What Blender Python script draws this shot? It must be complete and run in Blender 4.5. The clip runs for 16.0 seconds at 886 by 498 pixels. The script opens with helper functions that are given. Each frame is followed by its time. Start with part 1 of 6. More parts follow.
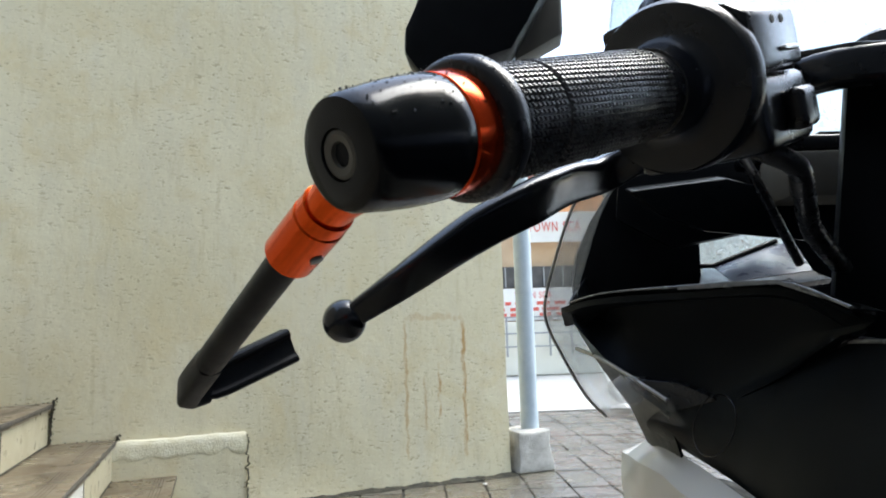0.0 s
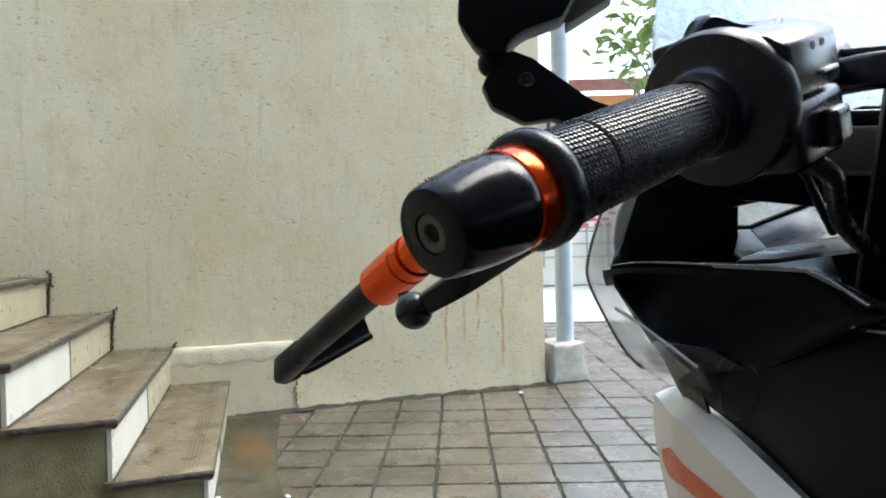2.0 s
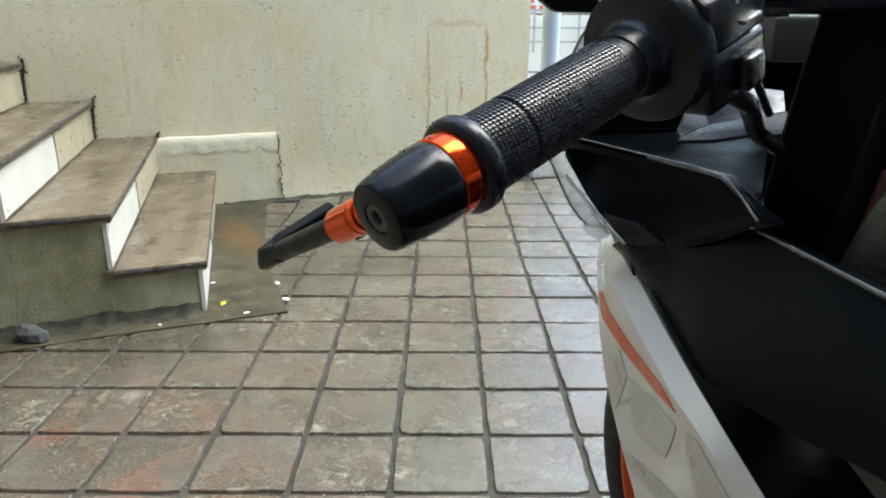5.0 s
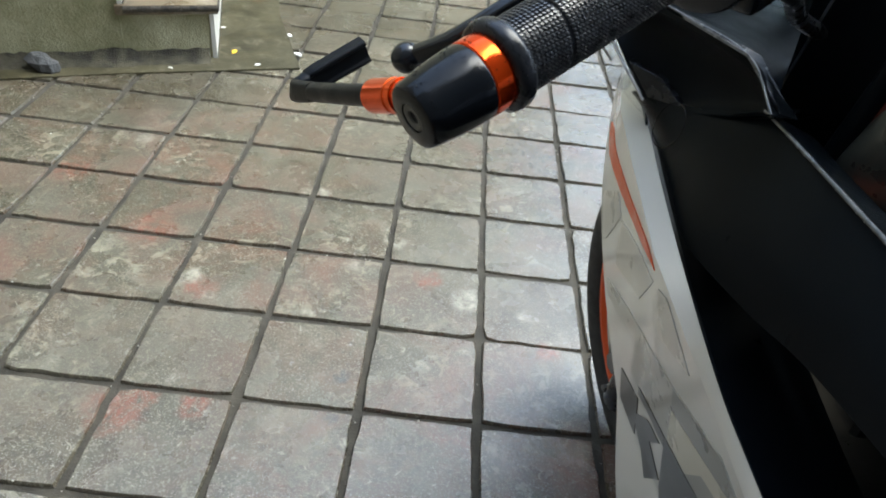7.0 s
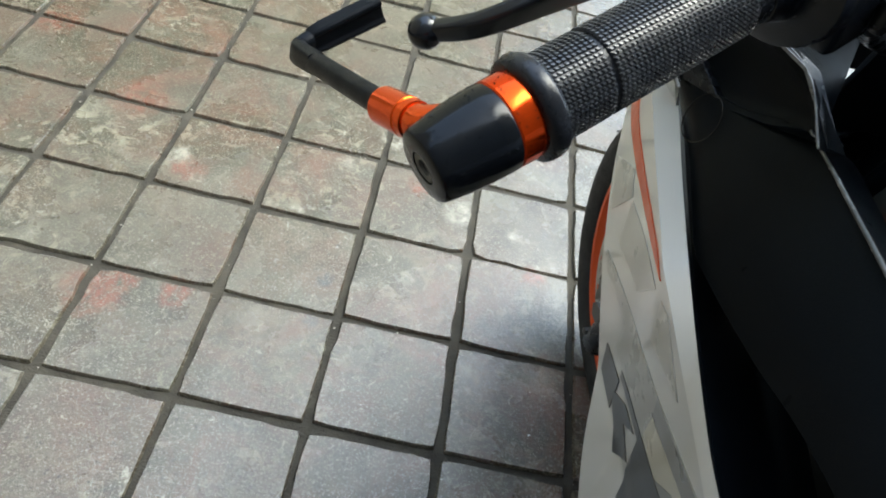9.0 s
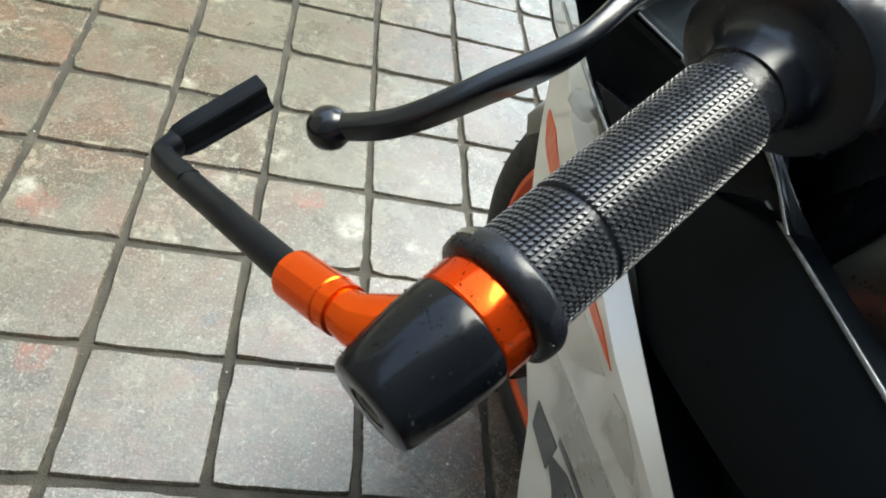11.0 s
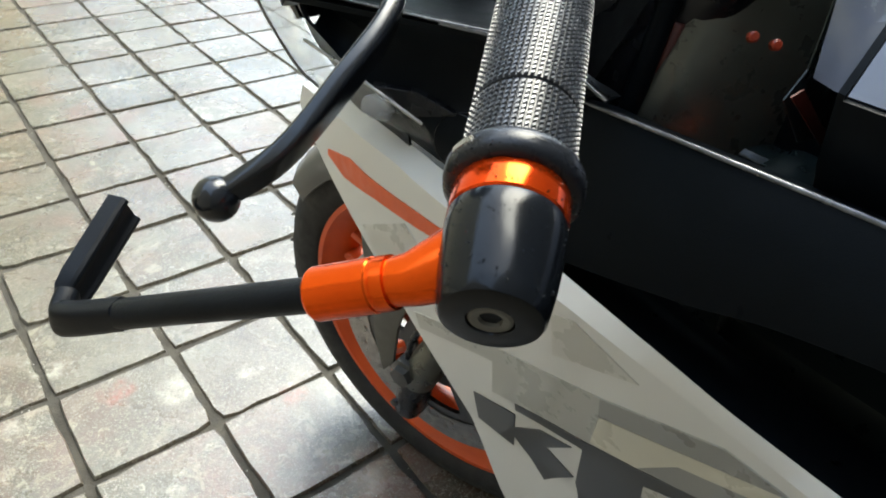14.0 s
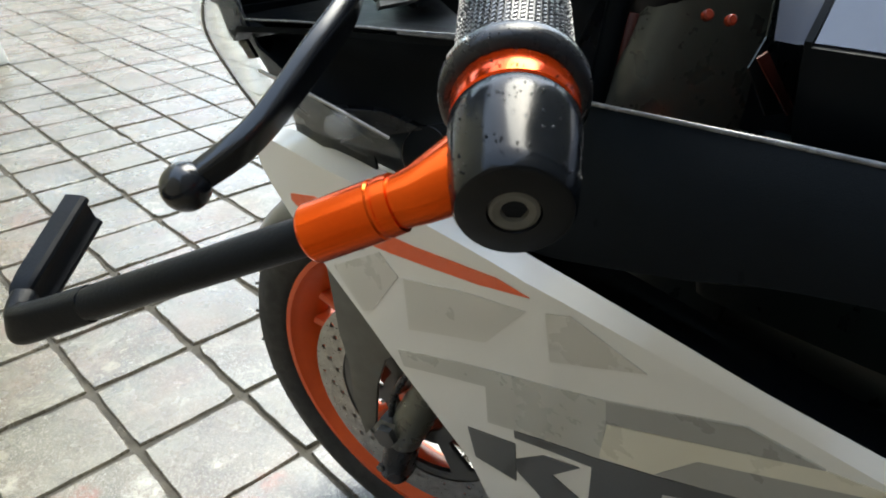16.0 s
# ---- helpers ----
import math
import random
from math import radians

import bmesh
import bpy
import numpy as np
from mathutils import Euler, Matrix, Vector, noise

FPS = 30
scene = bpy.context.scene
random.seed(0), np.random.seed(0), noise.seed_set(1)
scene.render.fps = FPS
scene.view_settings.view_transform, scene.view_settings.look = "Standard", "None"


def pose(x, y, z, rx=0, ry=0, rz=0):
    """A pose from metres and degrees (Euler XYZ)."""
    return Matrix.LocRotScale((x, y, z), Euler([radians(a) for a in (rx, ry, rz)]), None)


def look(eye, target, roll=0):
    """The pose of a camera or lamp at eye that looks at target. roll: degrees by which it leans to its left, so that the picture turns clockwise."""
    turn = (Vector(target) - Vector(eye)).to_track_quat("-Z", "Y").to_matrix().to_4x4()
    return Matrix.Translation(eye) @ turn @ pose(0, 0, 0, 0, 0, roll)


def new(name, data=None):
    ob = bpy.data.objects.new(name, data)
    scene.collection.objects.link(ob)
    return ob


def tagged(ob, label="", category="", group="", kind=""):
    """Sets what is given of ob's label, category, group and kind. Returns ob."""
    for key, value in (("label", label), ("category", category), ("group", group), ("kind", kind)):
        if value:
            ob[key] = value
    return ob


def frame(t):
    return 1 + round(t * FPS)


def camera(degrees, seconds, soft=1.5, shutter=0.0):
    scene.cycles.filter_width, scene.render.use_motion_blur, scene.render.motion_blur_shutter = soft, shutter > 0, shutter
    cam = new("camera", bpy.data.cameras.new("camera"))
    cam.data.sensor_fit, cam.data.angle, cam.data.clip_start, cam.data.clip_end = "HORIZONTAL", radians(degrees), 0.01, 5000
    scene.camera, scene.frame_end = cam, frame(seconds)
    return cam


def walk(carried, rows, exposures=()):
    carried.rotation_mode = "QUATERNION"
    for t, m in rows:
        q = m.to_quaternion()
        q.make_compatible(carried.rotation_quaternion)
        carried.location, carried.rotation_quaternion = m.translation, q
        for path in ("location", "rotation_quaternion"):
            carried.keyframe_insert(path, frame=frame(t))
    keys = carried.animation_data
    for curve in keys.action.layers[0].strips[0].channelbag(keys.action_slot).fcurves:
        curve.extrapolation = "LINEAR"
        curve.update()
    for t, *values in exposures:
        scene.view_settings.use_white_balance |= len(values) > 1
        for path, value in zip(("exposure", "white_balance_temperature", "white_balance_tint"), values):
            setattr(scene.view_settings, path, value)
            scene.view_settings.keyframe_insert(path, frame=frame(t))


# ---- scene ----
cam = camera(64.0, 16.0, 1.9)

PATH = [
    (0, (-0.106, -0.86, 0.76), (-0.031, 1.125, 0.988), -1.8),
    (0.5, (-0.104, -0.867, 0.762), (-0.066, 1.121, 0.971), -2.2),
    (1, (-0.109, -0.878, 0.766), (-0.092, 1.113, 0.948), -2.3),
    (1.5, (-0.115, -0.889, 0.783), (-0.151, 1.107, 0.894), -1.9),
    (2, (-0.117, -0.903, 0.802), (-0.152, 1.096, 0.773), -1.3),
    (2.5, (-0.109, -0.929, 0.821), (-0.121, 1.068, 0.721), -0.8),
    (3, (-0.102, -0.95, 0.83), (-0.139, 1.04, 0.634), -0.6),
    (3.5, (-0.097, -0.943, 0.832), (-0.121, 1.033, 0.526), -0.7),
    (6, (-0.105, -0.955, 0.916), (-0.066, 0.798, -0.046), 2.1),
    (6.5, (-0.109, -0.956, 0.929), (-0.079, 0.681, -0.22), 4.9),
    (7, (-0.11, -0.953, 0.942), (-0.078, 0.627, -0.284), 7.5),
    (7.5, (-0.111, -0.933, 0.955), (-0.037, 0.577, -0.354), 12.0),
    (8, (-0.112, -0.921, 0.970), (-0.060, 0.500, -0.437), 14.2),
    (10.5, (-0.148, -0.795, 0.976), (0.162, 0.522, -0.497), 23.1),
    (11, (-0.152, -0.776, 0.965), (0.294, 0.521, -0.492), 22.6),
    (11.5, (-0.176, -0.772, 0.960), (0.453, 0.485, -0.463), 20.0),
    (12, (-0.189, -0.779, 0.952), (0.522, 0.474, -0.435), 17.2),
    (12.5, (-0.205, -0.782, 0.950), (0.587, 0.446, -0.416), 14.2),
    (13, (-0.214, -0.788, 0.943), (0.652, 0.464, -0.353), 9.4),
    (13.5, (-0.216, -0.786, 0.937), (0.764, 0.434, -0.309), 7.3),
    (14, (-0.225, -0.786, 0.927), (0.824, 0.441, -0.254), 4.6),
    (14.5, (-0.236, -0.780, 0.912), (0.858, 0.433, -0.240), 3.3),
    (15, (-0.239, -0.777, 0.899), (0.892, 0.428, -0.227), 2.0),
    (15.5, (-0.243, -0.783, 0.884), (0.927, 0.407, -0.218), 1.4),
    (16, (-0.240, -0.785, 0.877), (0.974, 0.469, -0.100), 0.4),
]
walk(cam, [(t, look(eye, target, roll)) for t, eye, target, roll in PATH], exposures=[(0.0, 1.08, 6500, 5), (3.5, 1.10, 6600, 5), (6.0, 1.33, 6400, 3), (8.0, 1.36, 6430, 1), (10.5, 1.62, 6800, -1), (14.5, 1.69, 6950, 1), (16.0, 1.58, 6950, 2)])

# ---- world, sun and exposure ----
world = bpy.data.worlds.new("overcast_sky")
scene.world = world
world.use_nodes = True
wn, wl = world.node_tree.nodes, world.node_tree.links
wn.clear()
sky = wn.new("ShaderNodeTexSky")
sky.sky_type = "NISHITA"
sky.sun_disc = False
sky.sun_elevation, sky.sun_rotation = radians(60), radians(65)
sky.dust_density, sky.air_density = 1.5, 1.0
grey = wn.new("ShaderNodeHueSaturation")
grey.inputs["Saturation"].default_value = 0.8
background = wn.new("ShaderNodeBackground")
background.inputs["Strength"].default_value = 0.30
wout = wn.new("ShaderNodeOutputWorld")
wl.new(sky.outputs[0], grey.inputs["Color"])
wl.new(grey.outputs[0], background.inputs["Color"])
wl.new(background.outputs[0], wout.inputs["Surface"])

sun_data = bpy.data.lights.new("sun", "SUN")
sun_data.energy, sun_data.angle, sun_data.color = 1.75, radians(40), (1.0, 0.985, 0.96)
sun = new("sun", sun_data)
sun.matrix_world = look((4.14, 1.93, 7.90), (0, 0, 0))


# ---- materials ----
def ramp_mix(nt, fac, a, b):
    m = nt.nodes.new("ShaderNodeMix")
    m.data_type = "RGBA"
    nt.links.new(fac, m.inputs[0])
    for k, v in ((6, a), (7, b)):
        if isinstance(v, (tuple, list)):
            m.inputs[k].default_value = (*v[:3], 1)
        else:
            nt.links.new(v, m.inputs[k])
    return m.outputs[2]


def noise_fac(nt, vec, scale, low, high, detail=6.0, rough=0.6, distortion=0.0):
    n = nt.nodes.new("ShaderNodeTexNoise")
    n.inputs["Scale"].default_value, n.inputs["Detail"].default_value = scale, detail
    n.inputs["Roughness"].default_value, n.inputs["Distortion"].default_value = rough, distortion
    nt.links.new(vec, n.inputs["Vector"])
    r = nt.nodes.new("ShaderNodeMapRange")
    r.inputs[1].default_value, r.inputs[2].default_value = low, high
    nt.links.new(n.outputs[0], r.inputs[0])
    return r.outputs[0]


def base_material(name):
    m = bpy.data.materials.new(name)
    m.use_nodes = True
    nt = m.node_tree
    return m, nt, nt.nodes["Principled BSDF"], nt.nodes.new("ShaderNodeNewGeometry").outputs["Position"]


def bump(nt, bsdf, height, strength, distance):
    b = nt.nodes.new("ShaderNodeBump")
    b.inputs["Strength"].default_value, b.inputs["Distance"].default_value = strength, distance
    nt.links.new(height, b.inputs["Height"])
    nt.links.new(b.outputs[0], bsdf.inputs["Normal"])


def surface(name, color, second, rough=0.5, metal=0.0, scale=30.0, low=0.35, high=0.75, fine=400.0, relief=0.15,
            depth=0.0005, rough_var=0.12, coat=0.0, spec=0.5):
    """A painted, moulded or metal surface: two tones at a large scale, fine grain in the relief and the gloss."""
    m, nt, bsdf, pos = base_material(name)
    nt.links.new(ramp_mix(nt, noise_fac(nt, pos, scale, low, high), color, second), bsdf.inputs["Base Color"])
    bsdf.inputs["Metallic"].default_value = metal
    bsdf.inputs["Specular IOR Level"].default_value = spec
    bsdf.inputs["Coat Weight"].default_value = coat
    bsdf.inputs["Coat Roughness"].default_value = 0.06
    r = nt.nodes.new("ShaderNodeMapRange")
    r.inputs[3].default_value, r.inputs[4].default_value = rough - rough_var, rough + rough_var
    nt.links.new(noise_fac(nt, pos, scale * 2.3, 0.3, 0.7), r.inputs[0])
    nt.links.new(r.outputs[0], bsdf.inputs["Roughness"])
    bump(nt, bsdf, noise_fac(nt, pos, fine, 0.2, 0.8, 3.0), relief, depth)
    return m


def tile_material():
    """Worn concrete paver: grey-beige body, remains of red pigment, pale lime scars, dark pores."""
    m, nt, bsdf, pos = base_material("worn_paver")
    rnd = nt.nodes.new("ShaderNodeObjectInfo").outputs["Random"]
    off = nt.nodes.new("ShaderNodeVectorMath")
    off.operation = "MULTIPLY_ADD"
    comb = nt.nodes.new("ShaderNodeCombineXYZ")
    for k in range(3):
        nt.links.new(rnd, comb.inputs[k])
    off.inputs[1].default_value = (7.0, 5.0, 3.0)
    nt.links.new(comb.outputs[0], off.inputs[0])
    nt.links.new(pos, off.inputs[2])
    vec = off.outputs[0]
    body = ramp_mix(nt, noise_fac(nt, vec, 6.0, 0.32, 0.68, 8.0, 0.65), (0.076, 0.069, 0.049), (0.198, 0.187, 0.146))
    body = ramp_mix(nt, noise_fac(nt, pos, 1.7, 0.44, 0.66, 4.0), body, (0.092, 0.086, 0.060))
    body = ramp_mix(nt, noise_fac(nt, vec, 17.0, 0.50, 0.72, 9.0, 0.72, 0.7), body, (0.060, 0.054, 0.038))
    body = ramp_mix(nt, noise_fac(nt, vec, 12.0, 0.55, 0.75, 9.0, 0.75, 1.2), body, (0.30, 0.29, 0.245))
    crust = nt.nodes.new("ShaderNodeMath")
    crust.operation = "MULTIPLY"
    nt.links.new(noise_fac(nt, vec, 21.0, 0.545, 0.585, 9.0, 0.68, 1.6), crust.inputs[0])
    nt.links.new(noise_fac(nt, pos, 3.1, 0.44, 0.60, 4.0), crust.inputs[1])
    body = ramp_mix(nt, crust.outputs[0], body, (0.335, 0.32, 0.25))
    red = nt.nodes.new("ShaderNodeMath")
    red.operation = "MULTIPLY"
    nt.links.new(noise_fac(nt, vec, 8.0, 0.43, 0.66, 9.0, 0.7, 0.6), red.inputs[0])
    nt.links.new(noise_fac(nt, pos, 1.3, 0.36, 0.62, 3.0), red.inputs[1])
    body = ramp_mix(nt, red.outputs[0], body, (0.195, 0.105, 0.075))
    body = ramp_mix(nt, noise_fac(nt, vec, 33.0, 0.61, 0.655, 8.0, 0.7, 2.4), body, (0.40, 0.385, 0.32))
    # marks with a shape of their own
    wob = nt.nodes.new("ShaderNodeTexNoise")
    wob.inputs["Scale"].default_value, wob.inputs["Detail"].default_value = 38.0, 5.0
    nt.links.new(pos, wob.inputs["Vector"])
    warp = nt.nodes.new("ShaderNodeVectorMath")
    warp.operation = "MULTIPLY_ADD"
    warp.inputs[1].default_value = (0.045, 0.045, 0.0)
    nt.links.new(wob.outputs[1], warp.inputs[0])
    nt.links.new(pos, warp.inputs[2])
    # damp, muddy stretches by the stairs and the wall's foot
    mud, muddy = (0.050, 0.041, 0.023), 0.0
    for x, y, rad in ((-0.72, 1.45, 0.42), (-0.62, 1.95, 0.40), (-0.95, 0.92, 0.34), (-1.45, 0.70, 0.36), (-0.40, 2.35, 0.30), (-0.30, 1.55, 0.22)):
        d = nt.nodes.new("ShaderNodeVectorMath")
        d.operation = "DISTANCE"
        d.inputs[1].default_value = (x + 0.0225, y + 0.0225, 0.0)
        nt.links.new(warp.outputs[0], d.inputs[0])
        r = nt.nodes.new("ShaderNodeMapRange")
        r.inputs[1].default_value, r.inputs[2].default_value, r.inputs[3].default_value, r.inputs[4].default_value = rad, rad * 0.35, 0.0, 0.92
        nt.links.new(d.outputs["Value"], r.inputs[0])
        patchy = nt.nodes.new("ShaderNodeMath")
        patchy.operation = "MULTIPLY"
        nt.links.new(r.outputs[0], patchy.inputs[0])
        nt.links.new(noise_fac(nt, pos, 9.0, 0.30, 0.58, 6.0, 0.65), patchy.inputs[1])
        body = ramp_mix(nt, patchy.outputs[0], body, mud)
        muddy = math_node(nt, "MAXIMUM", patchy.outputs[0], muddy)
    flake = noise_fac(nt, pos, 45.0, 0.36, 0.60, 7.0, 0.7, 0.4)
    rust, lime, ash = (0.27, 0.10, 0.068), (0.50, 0.48, 0.42), (0.085, 0.09, 0.095)
    for x, y, rad, tone in ((-0.461, -0.223, 0.027, rust), (-0.580, -0.250, 0.045, rust), (-0.545, -0.215, 0.022, rust), (-0.030, 0.107, 0.030, lime), (-0.568, 0.079, 0.024, lime),
                            (-0.545, 0.055, 0.028, rust), (-0.521, 0.037, 0.011, lime), (-0.107, 0.151, 0.026, rust), (0.083, 0.077, 0.016, lime), (-0.104, -0.087, 0.012, lime),
                            (-0.242, -0.132, 0.019, ash), (-0.250, -0.219, 0.018, ash), (-0.853, 0.564, 0.022, lime), (0.128, -0.020, 0.024, rust), (-0.272, 0.169, 0.018, lime),
                            (-0.393, 0.420, 0.030, lime), (-0.327, 0.015, 0.009, lime), (-0.189, 0.263, 0.022, lime), (-0.70, 0.22, 0.05, rust), (-0.95, 0.40, 0.05, rust)):
        d = nt.nodes.new("ShaderNodeVectorMath")
        d.operation = "DISTANCE"
        d.inputs[1].default_value = (x + 0.0225, y + 0.0225, 0.0)
        nt.links.new(warp.outputs[0], d.inputs[0])
        r = nt.nodes.new("ShaderNodeMapRange")
        r.inputs[1].default_value, r.inputs[2].default_value, r.inputs[3].default_value, r.inputs[4].default_value = rad * 1.35, rad * 0.6, 0.0, 0.9
        nt.links.new(d.outputs["Value"], r.inputs[0])
        broken = nt.nodes.new("ShaderNodeMath")
        broken.operation = "MULTIPLY"
        nt.links.new(r.outputs[0], broken.inputs[0])
        nt.links.new(flake, broken.inputs[1])
        body = ramp_mix(nt, broken.outputs[0], body, tone)
    body = ramp_mix(nt, noise_fac(nt, vec, 110.0, 0.58, 0.74, 6.0), body, (0.070, 0.062, 0.050))
    body = ramp_mix(nt, noise_fac(nt, off.outputs[0], 240.0, 0.55, 0.66, 4.0), body, (0.29, 0.277, 0.235))
    body = ramp_mix(nt, noise_fac(nt, pos, 380.0, 0.60, 0.68, 3.0), body, (0.40, 0.38, 0.33))
    damp = nt.nodes.new("ShaderNodeMix")
    damp.data_type, damp.blend_type = "RGBA", "MULTIPLY"
    damp.inputs[0].default_value = 1.0
    damp.inputs[7].default_value = (0.67, 0.652, 0.605, 1)
    nt.links.new(body, damp.inputs[6])
    nt.links.new(damp.outputs[2], bsdf.inputs["Base Color"])
    film = nt.nodes.new("ShaderNodeMapRange")
    film.inputs[3].default_value, film.inputs[4].default_value = 0.12, 0.75
    nt.links.new(noise_fac(nt, pos, 4.0, 0.35, 0.62, 5.0), film.inputs[0])
    nt.links.new(math_node(nt, "MULTIPLY", film.outputs[0], math_node(nt, "SUBTRACT", 1.0, muddy)), bsdf.inputs["Coat Weight"])
    bsdf.inputs["Coat IOR"].default_value = 1.42
    bsdf.inputs["Coat Roughness"].default_value = 0.24
    r = nt.nodes.new("ShaderNodeMapRange")
    r.inputs[3].default_value, r.inputs[4].default_value = 0.14, 0.40
    bsdf.inputs["Specular IOR Level"].default_value = 0.85
    nt.links.new(noise_fac(nt, pos, 5.0, 0.35, 0.65), r.inputs[0])
    nt.links.new(r.outputs[0], bsdf.inputs["Roughness"])
    bump(nt, bsdf, noise_fac(nt, vec, 140.0, 0.25, 0.75, 7.0, 0.7), 0.45, 0.0015)
    return m


def math_node(nt, op, a, b=0.0, c=0.0):
    n = nt.nodes.new("ShaderNodeMath")
    n.operation = op
    for k, v in enumerate((a, b, c)):
        if isinstance(v, (int, float)):
            n.inputs[k].default_value = v
        else:
            nt.links.new(v, n.inputs[k])
    return n.outputs[0]


def wall_material(origin, along_wall):
    """Old cream distemper on plaster: blotchy, pitted, with broken rust runs low down; the runs lie along the wall from origin."""
    m, nt, bsdf, pos = base_material("cream_plaster")
    stretch = nt.nodes.new("ShaderNodeMapping")
    stretch.inputs["Scale"].default_value = (1.0, 1.0, 0.18)
    nt.links.new(pos, stretch.inputs["Vector"])
    body = ramp_mix(nt, noise_fac(nt, pos, 1.6, 0.3, 0.7, 5.0), (0.575, 0.51, 0.33), (0.655, 0.60, 0.425))
    body = ramp_mix(nt, noise_fac(nt, stretch.outputs[0], 8.0, 0.48, 0.75, 6.0), body, (0.57, 0.525, 0.39))
    body = ramp_mix(nt, noise_fac(nt, pos, 4.3, 0.50, 0.78, 8.0, 0.65, 0.4), body, (0.56, 0.465, 0.265))
    body = ramp_mix(nt, noise_fac(nt, stretch.outputs[0], 21.0, 0.56, 0.80, 6.0), body, (0.50, 0.43, 0.27))
    flat = nt.nodes.new("ShaderNodeMapping")
    flat.inputs["Scale"].default_value = (1.0, 1.0, 2.6)
    nt.links.new(pos, flat.inputs["Vector"])
    pits = math_node(nt, "MULTIPLY", noise_fac(nt, flat.outputs[0], 34.0, 0.585, 0.640, 5.0, 0.62, 0.6), noise_fac(nt, pos, 2.3, 0.30, 0.56, 4.0))
    body = ramp_mix(nt, math_node(nt, "MULTIPLY", pits, 0.75), body, (0.33, 0.275, 0.165))
    # rust runs
    sep = nt.nodes.new("ShaderNodeSeparateXYZ")
    nt.links.new(pos, sep.inputs[0])
    rel = nt.nodes.new("ShaderNodeVectorMath")
    rel.operation = "DOT_PRODUCT"
    rel.inputs[1].default_value = along_wall
    nt.links.new(pos, rel.inputs[0])
    wob = noise_fac(nt, pos, 13.0, 0.0, 1.0, 5.0)
    u = math_node(nt, "ADD", math_node(nt, "SUBTRACT", rel.outputs["Value"], origin.dot(along_wall)), math_node(nt, "MULTIPLY_ADD", wob, 0.05, -0.025))
    z = math_node(nt, "ADD", sep.outputs[2], math_node(nt, "MULTIPLY_ADD", wob, 0.10, -0.05))
    broken = noise_fac(nt, stretch.outputs[0], 46.0, 0.32, 0.52, 7.0, 0.7)
    for u0, half, z0, z1, depth in ((0.252, 0.013, 0.10, 0.84, 0.8), (0.572, 0.012, 0.12, 0.82, 0.55), (0.392, 0.010, 0.30, 0.60, 0.75), (0.470, 0.008, 0.25, 0.55, 0.4), (0.412, 0.165, 0.805, 0.850, 0.3)):
        across = nt.nodes.new("ShaderNodeMapRange")
        across.inputs[1].default_value, across.inputs[2].default_value, across.inputs[3].default_value, across.inputs[4].default_value = half, half * (0.3 if half < 0.1 else 0.9), 0.0, depth
        nt.links.new(math_node(nt, "ABSOLUTE", math_node(nt, "SUBTRACT", u, u0)), across.inputs[0])
        upright = nt.nodes.new("ShaderNodeMapRange")
        upright.inputs[1].default_value, upright.inputs[2].default_value = (z1 - z0) / 2, (z1 - z0) / 2 - min(0.06, (z1 - z0) * 0.3)
        nt.links.new(math_node(nt, "ABSOLUTE", math_node(nt, "SUBTRACT", z, (z0 + z1) / 2)), upright.inputs[0])
        body = ramp_mix(nt, math_node(nt, "MULTIPLY", math_node(nt, "MULTIPLY", across.outputs[0], upright.outputs[0]), broken), body, (0.37, 0.185, 0.038))
    nt.links.new(body, bsdf.inputs["Base Color"])
    bsdf.inputs["Roughness"].default_value = 0.82
    h = math_node(nt, "ADD", noise_fac(nt, pos, 9.0, 0.3, 0.7, 6.0), math_node(nt, "MULTIPLY", noise_fac(nt, pos, 42.0, 0.3, 0.75, 4.0), 0.4))
    bump(nt, bsdf, math_node(nt, "SUBTRACT", math_node(nt, "MULTIPLY", h, 0.6), pits), 0.36, 0.006)
    return m


def stone_material():
    """Brown polished stone tread, wet and worn."""
    m, nt, bsdf, pos = base_material("brown_stone")
    stretch = nt.nodes.new("ShaderNodeMapping")
    stretch.inputs["Scale"].default_value = (1.0, 0.25, 1.0)
    nt.links.new(pos, stretch.inputs["Vector"])
    body = ramp_mix(nt, noise_fac(nt, stretch.outputs[0], 14.0, 0.3, 0.7, 7.0), (0.068, 0.048, 0.029), (0.195, 0.153, 0.098))
    body = ramp_mix(nt, noise_fac(nt, pos, 6.0, 0.45, 0.7, 5.0), body, (0.17, 0.135, 0.090))
    body = ramp_mix(nt, noise_fac(nt, pos, 11.0, 0.56, 0.70, 8.0, 0.7, 0.8), body, (0.27, 0.235, 0.175))
    nt.links.new(body, bsdf.inputs["Base Color"])
    r = nt.nodes.new("ShaderNodeMapRange")
    r.inputs[3].default_value, r.inputs[4].default_value = 0.20, 0.48
    nt.links.new(noise_fac(nt, pos, 7.0, 0.35, 0.65), r.inputs[0])
    nt.links.new(r.outputs[0], bsdf.inputs["Roughness"])
    bump(nt, bsdf, noise_fac(nt, pos, 120.0, 0.3, 0.7), 0.15, 0.001)
    return m


